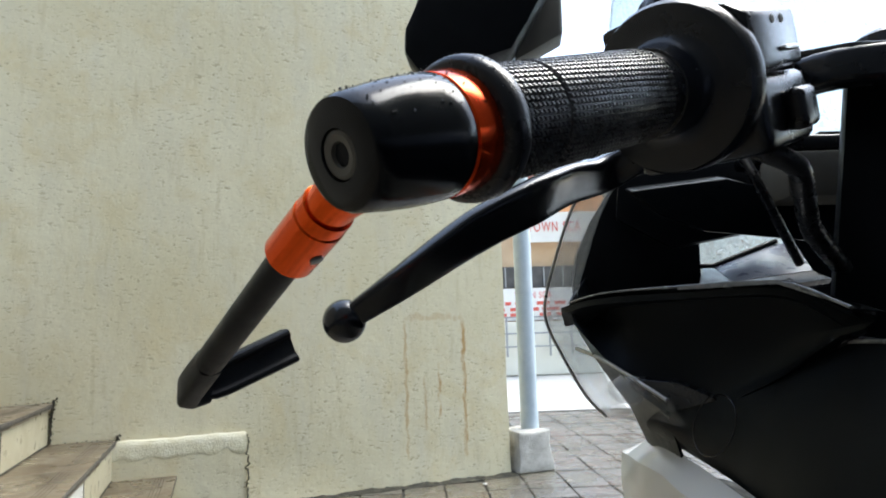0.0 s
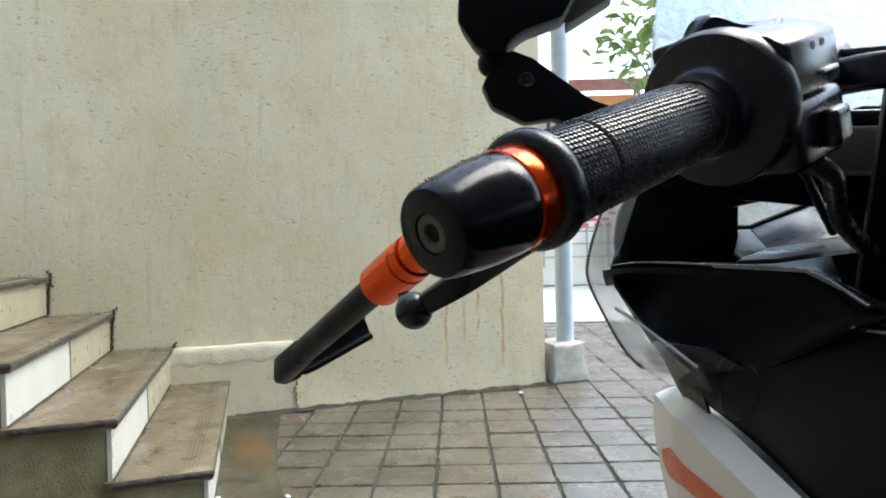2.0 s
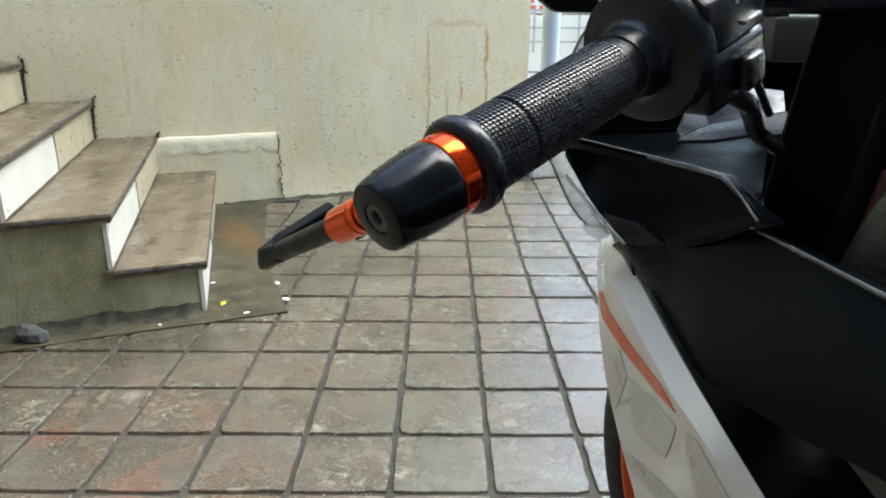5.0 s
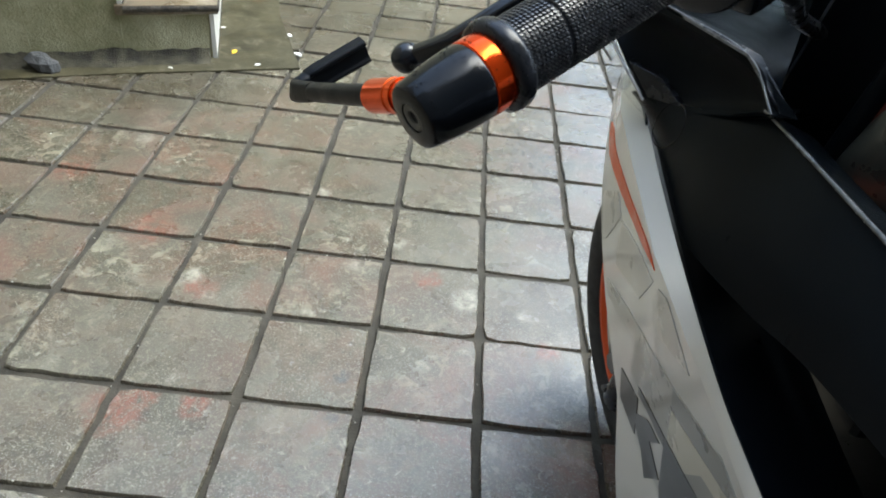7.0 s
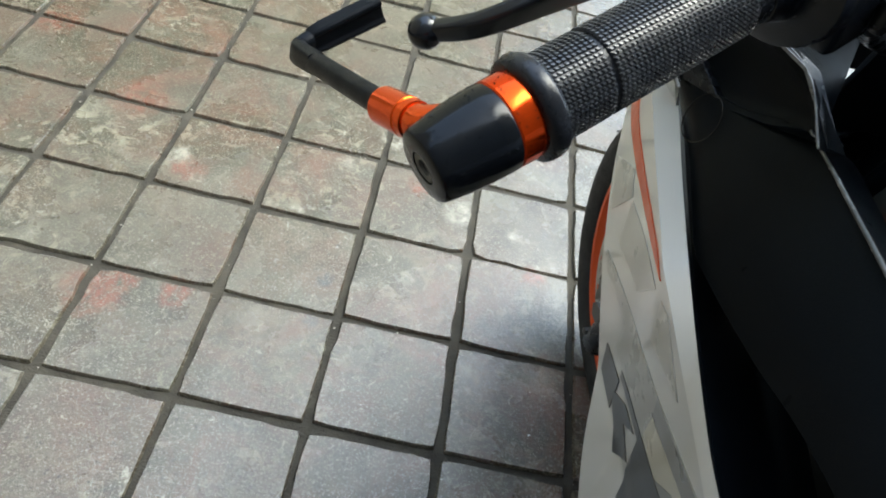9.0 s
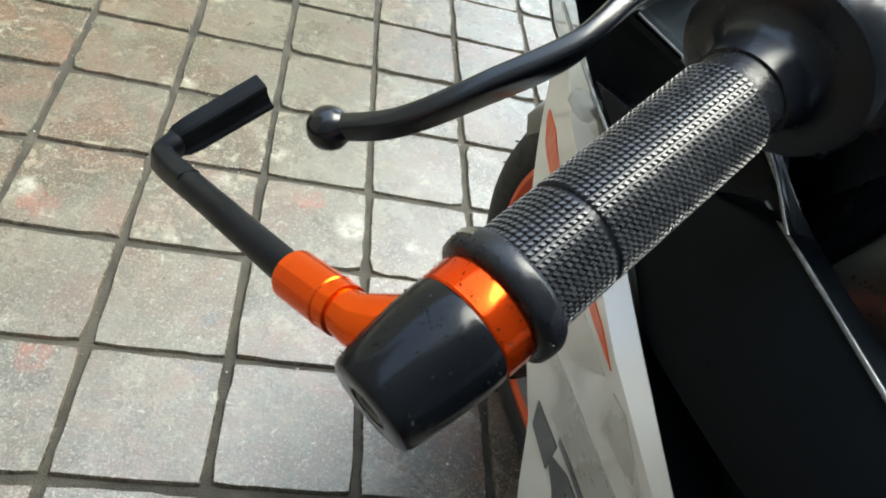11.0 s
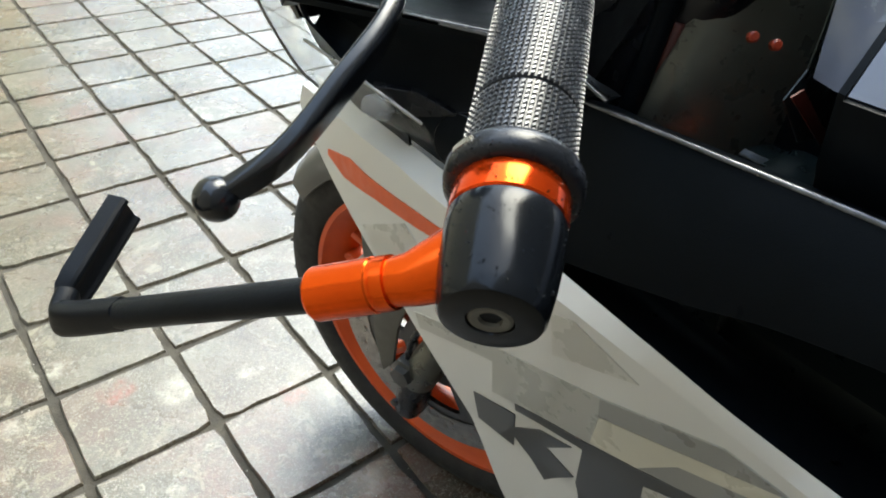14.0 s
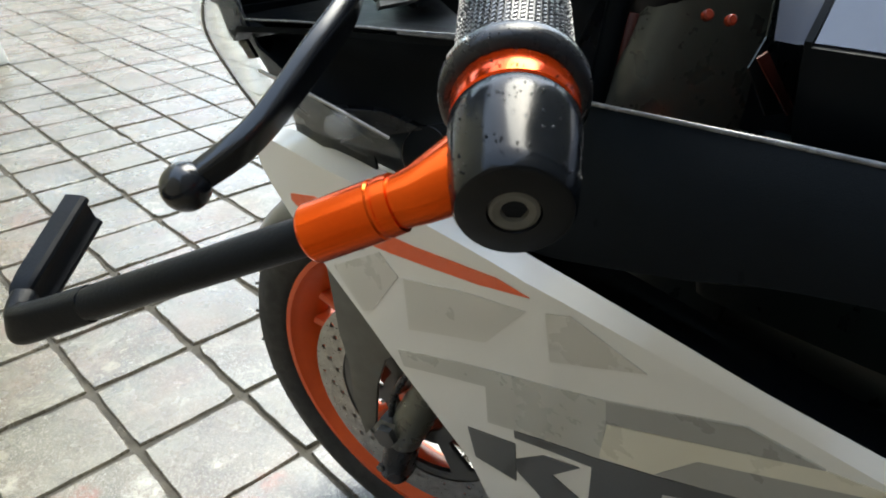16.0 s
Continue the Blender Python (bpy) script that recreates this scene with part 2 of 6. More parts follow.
def cement_material(centre, u, n):
    """Damp cement, greenish and dark, with a soft rust-brown stain of its own."""
    m, nt, bsdf, pos = base_material("stained_cement")
    body = ramp_mix(nt, noise_fac(nt, pos, 7.0, 0.32, 0.70, 7.0, 0.65), (0.028, 0.025, 0.012), (0.085, 0.075, 0.043))
    body = ramp_mix(nt, noise_fac(nt, pos, 26.0, 0.54, 0.72, 7.0, 0.7, 0.6), body, (0.13, 0.117, 0.077))
    body = ramp_mix(nt, noise_fac(nt, pos, 3.0, 0.50, 0.70, 5.0), body, (0.038, 0.036, 0.022))
    dist = []
    for axis, half in ((u, 0.075), (n, 0.26)):
        dot = nt.nodes.new("ShaderNodeVectorMath")
        dot.operation = "DOT_PRODUCT"
        dot.inputs[1].default_value = axis
        nt.links.new(pos, dot.inputs[0])
        q = math_node(nt, "DIVIDE", math_node(nt, "SUBTRACT", dot.outputs["Value"], centre.dot(axis)), half)
        dist.append(math_node(nt, "MULTIPLY", q, q))
    r = nt.nodes.new("ShaderNodeMapRange")
    r.inputs[1].default_value, r.inputs[2].default_value, r.inputs[3].default_value, r.inputs[4].default_value = 1.5, 0.1, 0.0, 0.85
    nt.links.new(math_node(nt, "ADD", math_node(nt, "ADD", dist[0], dist[1]), math_node(nt, "MULTIPLY_ADD", noise_fac(nt, pos, 14.0, 0.3, 0.7, 6.0), 1.0, -0.5)), r.inputs[0])
    body = ramp_mix(nt, r.outputs[0], body, (0.115, 0.066, 0.024))
    nt.links.new(body, bsdf.inputs["Base Color"])
    rough = nt.nodes.new("ShaderNodeMapRange")
    rough.inputs[3].default_value, rough.inputs[4].default_value = 0.40, 0.75
    nt.links.new(noise_fac(nt, pos, 8.0, 0.35, 0.65), rough.inputs[0])
    nt.links.new(rough.outputs[0], bsdf.inputs["Roughness"])
    bsdf.inputs["Specular IOR Level"].default_value = 0.25
    bump(nt, bsdf, noise_fac(nt, pos, 120.0, 0.25, 0.75, 6.0), 0.4, 0.002)
    return m


def clear_material(name, color, rough, alpha):
    """Clear polycarbonate: mostly lets light through, with a sharp gloss."""
    m = bpy.data.materials.new(name)
    m.use_nodes = True
    nt = m.node_tree
    bsdf = nt.nodes["Principled BSDF"]
    bsdf.inputs["Base Color"].default_value = (*color, 1)
    bsdf.inputs["Roughness"].default_value = rough
    bsdf.inputs["Alpha"].default_value = alpha
    return m


def droplet_screen_material():
    """Clear screen beaded with rain: lets the daylight through, broken up by the drops."""
    m, nt, bsdf, pos = base_material("wet_clear_screen")
    bsdf.inputs["Base Color"].default_value = (0.56, 0.63, 0.63, 1)
    bsdf.inputs["Transmission Weight"].default_value = 0.85
    bsdf.inputs["IOR"].default_value = 1.12
    r = nt.nodes.new("ShaderNodeMapRange")
    r.inputs[3].default_value, r.inputs[4].default_value = 0.35, 0.6
    nt.links.new(noise_fac(nt, pos, 60.0, 0.4, 0.6, 4.0), r.inputs[0])
    nt.links.new(r.outputs[0], bsdf.inputs["Roughness"])
    a = nt.nodes.new("ShaderNodeMapRange")
    a.inputs[3].default_value, a.inputs[4].default_value = 0.86, 1.0
    nt.links.new(noise_fac(nt, pos, 160.0, 0.45, 0.6, 4.0), a.inputs[0])
    nt.links.new(a.outputs[0], bsdf.inputs["Alpha"])
    bump(nt, bsdf, noise_fac(nt, pos, 190.0, 0.45, 0.65, 3.0), 0.9, 0.003)
    return m


PAVER = tile_material()
# the cream wall's own directions: WU runs to the left along its face, WN stands out from it
W0, WU, WN = Vector((0.358, 2.970, 0)), Vector((-0.932, -0.362, 0)), Vector((0.362, -0.932, 0))
PLASTER = wall_material(W0, WU)
STONE = stone_material()
GROUT = surface("dark_joint", (0.030, 0.027, 0.021), (0.080, 0.071, 0.054), 0.9, scale=18, fine=300, relief=0.6, depth=0.003)
CEMENT = cement_material(W0 + WU * 1.61 + WN * 0.58, WU, WN)
NOSING = surface("worn_dark_edge", (0.020, 0.017, 0.013), (0.115, 0.098, 0.075), 0.55, scale=40, fine=160, relief=0.8, depth=0.003)
FAR_GROUND = surface("pale_concrete", (0.42, 0.40, 0.36), (0.55, 0.53, 0.49), 0.85, scale=2.0, fine=60, relief=0.4, depth=0.004)
RISER = surface("white_ceramic", (0.53, 0.515, 0.46), (0.60, 0.59, 0.54), 0.35, scale=5, fine=60, relief=0.02)
RISER_CREAM = surface("yellowed_ceramic", (0.36, 0.315, 0.205), (0.46, 0.42, 0.30), 0.35, scale=7, fine=60, relief=0.03)
SIDE_PLASTER = surface("grey_green_plaster", (0.20, 0.19, 0.10), (0.46, 0.43, 0.29), 0.85, scale=6, fine=150, relief=0.6, depth=0.004)
PATCH = surface("pale_mortar", (0.64, 0.585, 0.40), (0.72, 0.68, 0.53), 0.9, scale=22, fine=110, relief=0.6, depth=0.004)
DIRT = surface("damp_dirt", (0.022, 0.020, 0.013), (0.095, 0.085, 0.055), 0.85, scale=25, fine=200, relief=0.8, depth=0.004)
WHITEWASH = surface("whitewash", (0.40, 0.38, 0.335), (0.66, 0.645, 0.60), 0.9, scale=14, fine=160, relief=0.8, depth=0.005)
PIPE = surface("pale_blue_paint", (0.40, 0.47, 0.52), (0.50, 0.56, 0.60), 0.45, scale=12, fine=200, relief=0.1)
RUBBER = surface("black_rubber", (0.0105, 0.0120, 0.0160), (0.017, 0.0185, 0.0230), 0.28, scale=60, fine=900, relief=0.1, rough_var=0.08, spec=0.36)
# paler copy of the rubber, with the pads' highlights in its base
PALED_RUBBER = surface("paled_pad_rubber", (0.026, 0.029, 0.036), (0.055, 0.059, 0.067), 0.30, scale=70, fine=900, relief=0.1, spec=0.75)
ANODISED = surface("black_anodised_metal", (0.0035, 0.0045, 0.0065), (0.0055, 0.0068, 0.0090), 0.17, scale=40, fine=1500, relief=0.03, rough_var=0.04, spec=0.26)
ORANGE_METAL = surface("orange_anodised_metal", (0.95, 0.12, 0.010), (0.86, 0.09, 0.006), 0.17, metal=0.85, scale=30, fine=1500, relief=0.03, rough_var=0.05)
ORANGE_PAINT = surface("orange_paint", (0.74, 0.095, 0.012), (0.64, 0.075, 0.01), 0.4, scale=25, coat=0.12)
RING_METAL = surface("red_orange_anodised_metal", (0.95, 0.085, 0.008), (0.86, 0.065, 0.005), 0.13, metal=0.85, scale=30, fine=1500, relief=0.03, rough_var=0.04)
TEAL = surface("green_black_paint", (0.009, 0.016, 0.018), (0.013, 0.021, 0.023), 0.35, scale=20)
# bolt orange deepened to red, standing for the shade on it
SHADED_BOLT_ORANGE = surface("shaded_bolt_orange", (0.32, 0.035, 0.012), (0.25, 0.028, 0.010), 0.3, scale=30)
# frame orange darkened to a red: its shade is put into the colour
SHADED_ORANGE = surface("shaded_orange_paint", (0.085, 0.012, 0.006), (0.06, 0.010, 0.005), 0.5, scale=30)
STEEL = surface("dull_steel", (0.35, 0.34, 0.32), (0.5, 0.49, 0.46), 0.35, metal=0.9, scale=80)
SILVER = surface("dull_casting", (0.105, 0.106, 0.088), (0.15, 0.15, 0.126), 0.32, metal=0.6, scale=20)
# dash plastic given the blue-grey of the sky it mirrors
DASH_BLUE = surface("sky_tinted_dash_plastic", (0.055, 0.066, 0.115), (0.08, 0.092, 0.145), 0.3, scale=20)
# shelf plastic paled, the sky's reflection worked into its grey
SHELF = surface("sky_paled_dash_shelf", (0.13, 0.132, 0.135), (0.19, 0.19, 0.19), 0.3, scale=20)
PLASTIC = surface("black_moulded_plastic", (0.0042, 0.0056, 0.0080), (0.0080, 0.0098, 0.0132), 0.4, scale=25, fine=1200, relief=0.2, rough_var=0.1, spec=0.14)
MATT = surface("matt_black_plastic", (0.0028, 0.0042, 0.0058), (0.0050, 0.0072, 0.0098), 0.36, scale=12, fine=1200, relief=0.2, rough_var=0.1, spec=0.07)
HOUSING = surface("switch_plastic", (0.0060, 0.0080, 0.0125), (0.0105, 0.0135, 0.0190), 0.24, scale=25, fine=1200, relief=0.1, rough_var=0.06, spec=0.42)
LEVER = surface("lever_lacquer", (0.0055, 0.0072, 0.0105), (0.0095, 0.0118, 0.0160), 0.2, scale=40, fine=1200, relief=0.05, rough_var=0.05, spec=0.6)
# black plastic edge made paler: the sky's glint sits in its base colour
GLINT_EDGE = surface("glint_black_edge", (0.07, 0.078, 0.09), (0.20, 0.21, 0.23), 0.22, scale=60, fine=900, relief=0.1, spec=0.9)
# blue-grey lacquer, its base lifted to carry the sky's reflection
TANK = surface("sky_lifted_tank_lacquer", (0.13, 0.145, 0.19), (0.16, 0.175, 0.22), 0.22, scale=15, fine=900, relief=0.04, rough_var=0.06, spec=0.6, coat=0.5)
SATIN = surface("satin_black_paint", (0.007, 0.008, 0.010), (0.012, 0.013, 0.016), 0.26, scale=15, fine=900, relief=0.08, rough_var=0.1, spec=0.4)
WHITE_PAINT = surface("white_gloss_paint", (0.70, 0.69, 0.665), (0.72, 0.71, 0.685), 0.2, scale=6, fine=400, relief=0.02, coat=0.5, rough_var=0.02)
DECAL_GREY = surface("grey_decal", (0.285, 0.28, 0.26), (0.295, 0.29, 0.27), 0.28, scale=9, coat=0.4, rough_var=0.02)
DECAL_MID = surface("middle_grey_decal", (0.43, 0.425, 0.39), (0.44, 0.435, 0.40), 0.28, scale=9, coat=0.4, rough_var=0.02)
DECAL_PALE = surface("pale_grey_decal", (0.52, 0.505, 0.465), (0.53, 0.515, 0.475), 0.28, scale=9, coat=0.4, rough_var=0.02)
DECAL_BEIGE = surface("beige_decal", (0.62, 0.59, 0.49), (0.63, 0.60, 0.50), 0.28, scale=9, coat=0.4, rough_var=0.02)
DECAL_DARK = surface("charcoal_decal", (0.055, 0.055, 0.053), (0.060, 0.060, 0.058), 0.3, scale=9, coat=0.4, rough_var=0.02)
TYRE = surface("tyre_rubber", (0.018, 0.018, 0.018), (0.035, 0.034, 0.033), 0.75, scale=30, fine=500, relief=0.5, depth=0.001)
FENDER = surface("grey_matt_fender", (0.10, 0.095, 0.082), (0.125, 0.12, 0.105), 0.6, scale=18)
FROST = clear_material("ribbed_lens", (0.55, 0.56, 0.56), 0.05, 0.28)
CLEAR = clear_material("clear_lens", (0.72, 0.74, 0.71), 0.05, 0.24)
LENS = clear_material("lamp_lens", (0.70, 0.72, 0.70), 0.03, 0.07)
WET_SCREEN = droplet_screen_material()
WATER = clear_material("water", (0.012, 0.014, 0.018), 0.02, 0.5)
CREAM = surface("far_cream_wall", (0.70, 0.66, 0.55), (0.78, 0.74, 0.64), 0.9, scale=1.5)
BRICK_BROWN = surface("far_brown_wall", (0.44, 0.30, 0.18), (0.55, 0.40, 0.26), 0.9, scale=1.5)
DARK_BAND = surface("far_dark_grille", (0.07, 0.065, 0.06), (0.12, 0.11, 0.10), 0.8, scale=6)
ROOF_RED = surface("far_red_roof", (0.24, 0.10, 0.08), (0.34, 0.16, 0.12), 0.85, scale=4)
SIGN_WHITE = surface("sign_white", (0.74, 0.70, 0.64), (0.80, 0.77, 0.72), 0.6, scale=3)
SIGN_RED = surface("sign_red", (0.62, 0.10, 0.07), (0.68, 0.14, 0.10), 0.6, scale=8)
ORANGE_WALL = surface("far_orange_wall", (0.72, 0.33, 0.13), (0.80, 0.44, 0.22), 0.85, scale=2.5)
GREY_RAIL = surface("grey_railing", (0.30, 0.29, 0.28), (0.40, 0.39, 0.37), 0.6, scale=9)
LEAF = surface("leaf_green", (0.10, 0.19, 0.035), (0.24, 0.34, 0.08), 0.5, scale=3.0, low=0.3, high=0.7)
BARK = surface("bark", (0.16, 0.12, 0.09), (0.26, 0.21, 0.16), 0.9, scale=9, fine=60, relief=0.8, depth=0.01)
ROCK = surface("grey_rock", (0.05, 0.052, 0.054), (0.10, 0.10, 0.10), 0.85, scale=25, fine=120, relief=0.8, depth=0.004)
YELLOW = surface("yellow_scrap", (0.75, 0.45, 0.02), (0.80, 0.52, 0.05), 0.5, scale=30)
GRIT = surface("dusty_grit", (0.36, 0.345, 0.30), (0.62, 0.60, 0.54), 0.9, scale=60)
PAPER = surface("white_scrap", (0.70, 0.69, 0.65), (0.78, 0.77, 0.74), 0.8, scale=60)
# for the unseen south wall, dark so that the bar end mirrors black
DARK_WALL = surface("dark_unseen_render", (0.10, 0.10, 0.095), (0.17, 0.165, 0.155), 0.85, scale=2.5, fine=80, relief=0.4, depth=0.004)
PLAIN_WALL = surface("plain_render", (0.17, 0.155, 0.125), (0.23, 0.215, 0.18), 0.9, scale=1.2)


# ---- building helpers ----
def mesh_of(bm, name, smooth=None):
    me = bpy.data.meshes.new(name)
    bmesh.ops.recalc_face_normals(bm, faces=bm.faces)
    bm.to_mesh(me)
    bm.free()
    if smooth is not None:
        me.polygons.foreach_set("use_smooth", [True] * len(me.polygons))
        me.set_sharp_from_angle(angle=radians(smooth))
    return me


def part(name, bm, material, parent=None, label="", smooth=35):
    """Links a bmesh as one mesh object, under a thing or under a part."""
    ob = new(name, mesh_of(bm, name, smooth))
    ob.data.materials.append(material)
    if parent:
        ob.parent = parent
        ob.matrix_parent_inverse = (Matrix.Translation(parent.location) if parent.parent is None else Matrix()).inverted()
    if label:
        ob["label"] = label
    return ob


def thing(name, place, label, category, group="", kind=""):
    e = new(name)
    e.location = place
    e.empty_display_size = 0.05
    return tagged(e, label, category, group, kind)


def setting(name, bm, material, label, category, smooth=35):
    return tagged(part(name, bm, material, None, "", smooth), label, category, "", "structure")


def box(lo, hi, bevel=0.0, seg=2, m=None, bm=None):
    bm = bm or bmesh.new()
    c = [(a + b) / 2 for a, b in zip(lo, hi)]
    s = [abs(b - a) for a, b in zip(lo, hi)]
    r = bmesh.ops.create_cube(bm, size=1, matrix=(m or Matrix()) @ Matrix.Translation(c) @ Matrix.Diagonal((*s, 1)))
    if bevel:
        bmesh.ops.bevel(bm, geom=list({e for v in r["verts"] for e in v.link_edges}), offset=bevel, segments=seg, affect="EDGES", profile=0.6)
    return bm


def frame_of(origin, axis, hint=(0, 0, 1)):
    """A matrix whose z lies along axis and whose y leans to hint."""
    z = Vector(axis).normalized()
    x = Vector(hint).cross(z).normalized()
    y = z.cross(x)
    return Matrix.Translation(origin) @ Matrix((x, y, z)).transposed().to_4x4()


def lathe(m, profile, seg=48, closed=False, bm=None):
    """Turns a profile of (along, radius) round the z axis of m."""
    bm = bm or bmesh.new()
    rings = []
    for s, r in profile:
        rings.append([bm.verts.new(m @ Vector((r * math.cos(2 * math.pi * k / seg), r * math.sin(2 * math.pi * k / seg), s))) for k in range(seg)])
    pairs = list(zip(rings, rings[1:])) + ([(rings[-1], rings[0])] if closed else [])
    for a, b in pairs:
        for k in range(seg):
            bm.faces.new((a[k], a[(k + 1) % seg], b[(k + 1) % seg], b[k]))
    if not closed:
        for ring in (rings[0], rings[-1]):
            bm.faces.new(ring)
    return bm


def smooth_path(points, steps=8):
    """A Catmull-Rom line through the points."""
    p = [Vector(q) for q in points]
    p = [2 * p[0] - p[1]] + p + [2 * p[-1] - p[-2]]
    out = []
    for k in range(1, len(p) - 2):
        for j in range(steps):
            u = j / steps
            out.append(0.5 * (2 * p[k] + (p[k + 1] - p[k - 1]) * u + (2 * p[k - 1] - 5 * p[k] + 4 * p[k + 1] - p[k + 2]) * u * u
                              + (3 * p[k] - 3 * p[k + 1] + p[k + 2] - p[k - 1]) * u ** 3))
    return out + [p[-2]]


def loft(points, sizes, hint=(0, 0, 1), seg=16, square=0.0, bm=None):
    """A tube along points with half-widths (side, up) at each; square > 0 flattens the section towards a rounded bar."""
    bm = bm or bmesh.new()
    pts = [Vector(p) for p in points]
    rings = []
    for k, p in enumerate(pts):
        t = (pts[min(k + 1, len(pts) - 1)] - pts[max(k - 1, 0)]).normalized()
        x = t.cross(Vector(hint)).normalized()
        y = x.cross(t)
        f = k / (len(pts) - 1) * (len(sizes) - 1)
        i = min(int(f), len(sizes) - 2)
        a, b = [sizes[i][j] * (1 - f + i) + sizes[i + 1][j] * (f - i) for j in (0, 1)]
        ring = []
        for j in range(seg):
            w = 2 * math.pi * j / seg
            c, s = math.cos(w), math.sin(w)
            e = 1 - 0.6 * square
            c, s = math.copysign(abs(c) ** e, c), math.copysign(abs(s) ** e, s)
            ring.append(bm.verts.new(p + x * a * c + y * b * s))
        rings.append(ring)
    for a, b in zip(rings, rings[1:]):
        for k in range(seg):
            bm.faces.new((a[k], a[(k + 1) % seg], b[(k + 1) % seg], b[k]))
    bm.faces.new(rings[0])
    bm.faces.new(rings[-1])
    return bm


def sheet(rows, thick=0.003, bm=None, push=None):
    """A curved panel through rows of points, with thickness; push: the way in which it is thickened."""
    bm = bm or bmesh.new()
    if push:
        a, b = [[[bm.verts.new(Vector(p) + Vector(push) * k) for p in row] for row in rows] for k in (0, 1)]
        nr, nc = len(rows), len(rows[0])
        for r in range(nr - 1):
            for c in range(nc - 1):
                bm.faces.new((a[r][c], a[r][c + 1], a[r + 1][c + 1], a[r + 1][c]))
                bm.faces.new((b[r][c], b[r + 1][c], b[r + 1][c + 1], b[r][c + 1]))
        rim = [(0, c) for c in range(nc)] + [(r, nc - 1) for r in range(1, nr)] + [(nr - 1, c) for c in range(nc - 2, -1, -1)] + [(r, 0) for r in range(nr - 2, 0, -1)]
        for (r, c), (q, d) in zip(rim, rim[1:] + rim[:1]):
            bm.faces.new((a[r][c], b[r][c], b[q][d], a[q][d]))
        return bm
    grid = [[bm.verts.new(p) for p in row] for row in rows]
    faces = []
    for a, b in zip(grid, grid[1:]):
        for k in range(len(a) - 1):
            faces.append(bm.faces.new((a[k], a[k + 1], b[k + 1], b[k])))
    bmesh.ops.recalc_face_normals(bm, faces=faces)
    bmesh.ops.solidify(bm, geom=faces, thickness=thick)
    return bm


def plate(points, offset, bm=None, bevel=0.0):
    """A flat outline pushed along offset."""
    bm = bm or bmesh.new()
    a = [bm.verts.new(Vector(p)) for p in points]
    b = [bm.verts.new(Vector(p) + Vector(offset)) for p in points]
    bm.faces.new(a)
    bm.faces.new(b[::-1])
    for k in range(len(a)):
        j = (k + 1) % len(a)
        bm.faces.new((a[k], b[k], b[j], a[j]))
    if bevel:
        bmesh.ops.recalc_face_normals(bm, faces=bm.faces)
        bmesh.ops.bevel(bm, geom=list(bm.edges), offset=bevel, segments=2, affect="EDGES", profile=0.6)
    return bm


def ball(c, r, seg=20, bm=None, scale=(1, 1, 1)):
    bm = bm or bmesh.new()
    bmesh.ops.create_uvsphere(bm, u_segments=seg, v_segments=seg // 2, radius=r, matrix=Matrix.Translation(c) @ Matrix.Diagonal((*scale, 1)))
    return bm


def rod(a, b, r, seg=16, bm=None):
    a, b = Vector(a), Vector(b)
    hint = (1, 0, 0) if abs((b - a).normalized().z) > 0.9 else (0, 0, 1)
    return lathe(frame_of(a, b - a, hint), [(0, r * 0.85), (r * 0.15, r), ((b - a).length - r * 0.15, r), ((b - a).length, r * 0.85)], seg, bm=bm)


def wp(u, n, z):
    return W0 + WU * u + WN * n + Vector((0, 0, z))


# ---- ground and shell ----
setting("ground", box((-300, -300, -0.5), (300, 300, -0.016)), FAR_GROUND, "pale concrete ground running to the horizon", "ground")
bed = setting("pavement", box((-4.2, -3.4, -0.05), (6.4, 5.8, -0.0075)), GROUT, "worn square concrete pavers with dark open joints", "pavement")

# the cream wall with an uneven foot
bm = bmesh.new()
cols, rows_z = 60, [0.0, 0.03, 0.08, 0.2, 0.5, 1.0, 2.0, 3.0, 3.7]
front = []
for k in range(cols + 1):
    u = -0.0 + 5.2 * k / cols
    col = []
    for z in rows_z:
        w = 0.010 * noise.noise(Vector((u * 2.1, z * 2.0, 3.3))) + 0.004 * noise.noise(Vector((u * 9.0, z * 9.0, 1.7)))
        flare = 0.022 * max(0.0, 1 - z / 0.09) * (0.6 + 0.8 * noise.noise(Vector((u * 5.0, 0.4, 0.2))))
        col.append(bm.verts.new(wp(u, w + flare, z - (0.03 if z == 0 else 0))))
    front.append(col)
back = [[bm.verts.new(wp(5.2 * k / cols, -0.6, z)) for z in rows_z] for k in range(cols + 1)]
for k in range(cols):
    for j in range(len(rows_z) - 1):
        bm.faces.new((front[k][j], front[k + 1][j], front[k + 1][j + 1], front[k][j + 1]))
        bm.faces.new((back[k][j], back[k][j + 1], back[k + 1][j + 1], back[k + 1][j]))
    bm.faces.new((front[k][-1], front[k + 1][-1], back[k + 1][-1], back[k][-1]))
for c, d in ((front[0], back[0]), (front[-1], back[-1])):
    for j in range(len(rows_z) - 1):
        bm.faces.new((c[j], c[j + 1], d[j + 1], d[j]))
cream_wall = setting("wall_north", bm, PLASTER, "cream painted plaster wall, blotchy, with rust marks low down", "wall", 60)

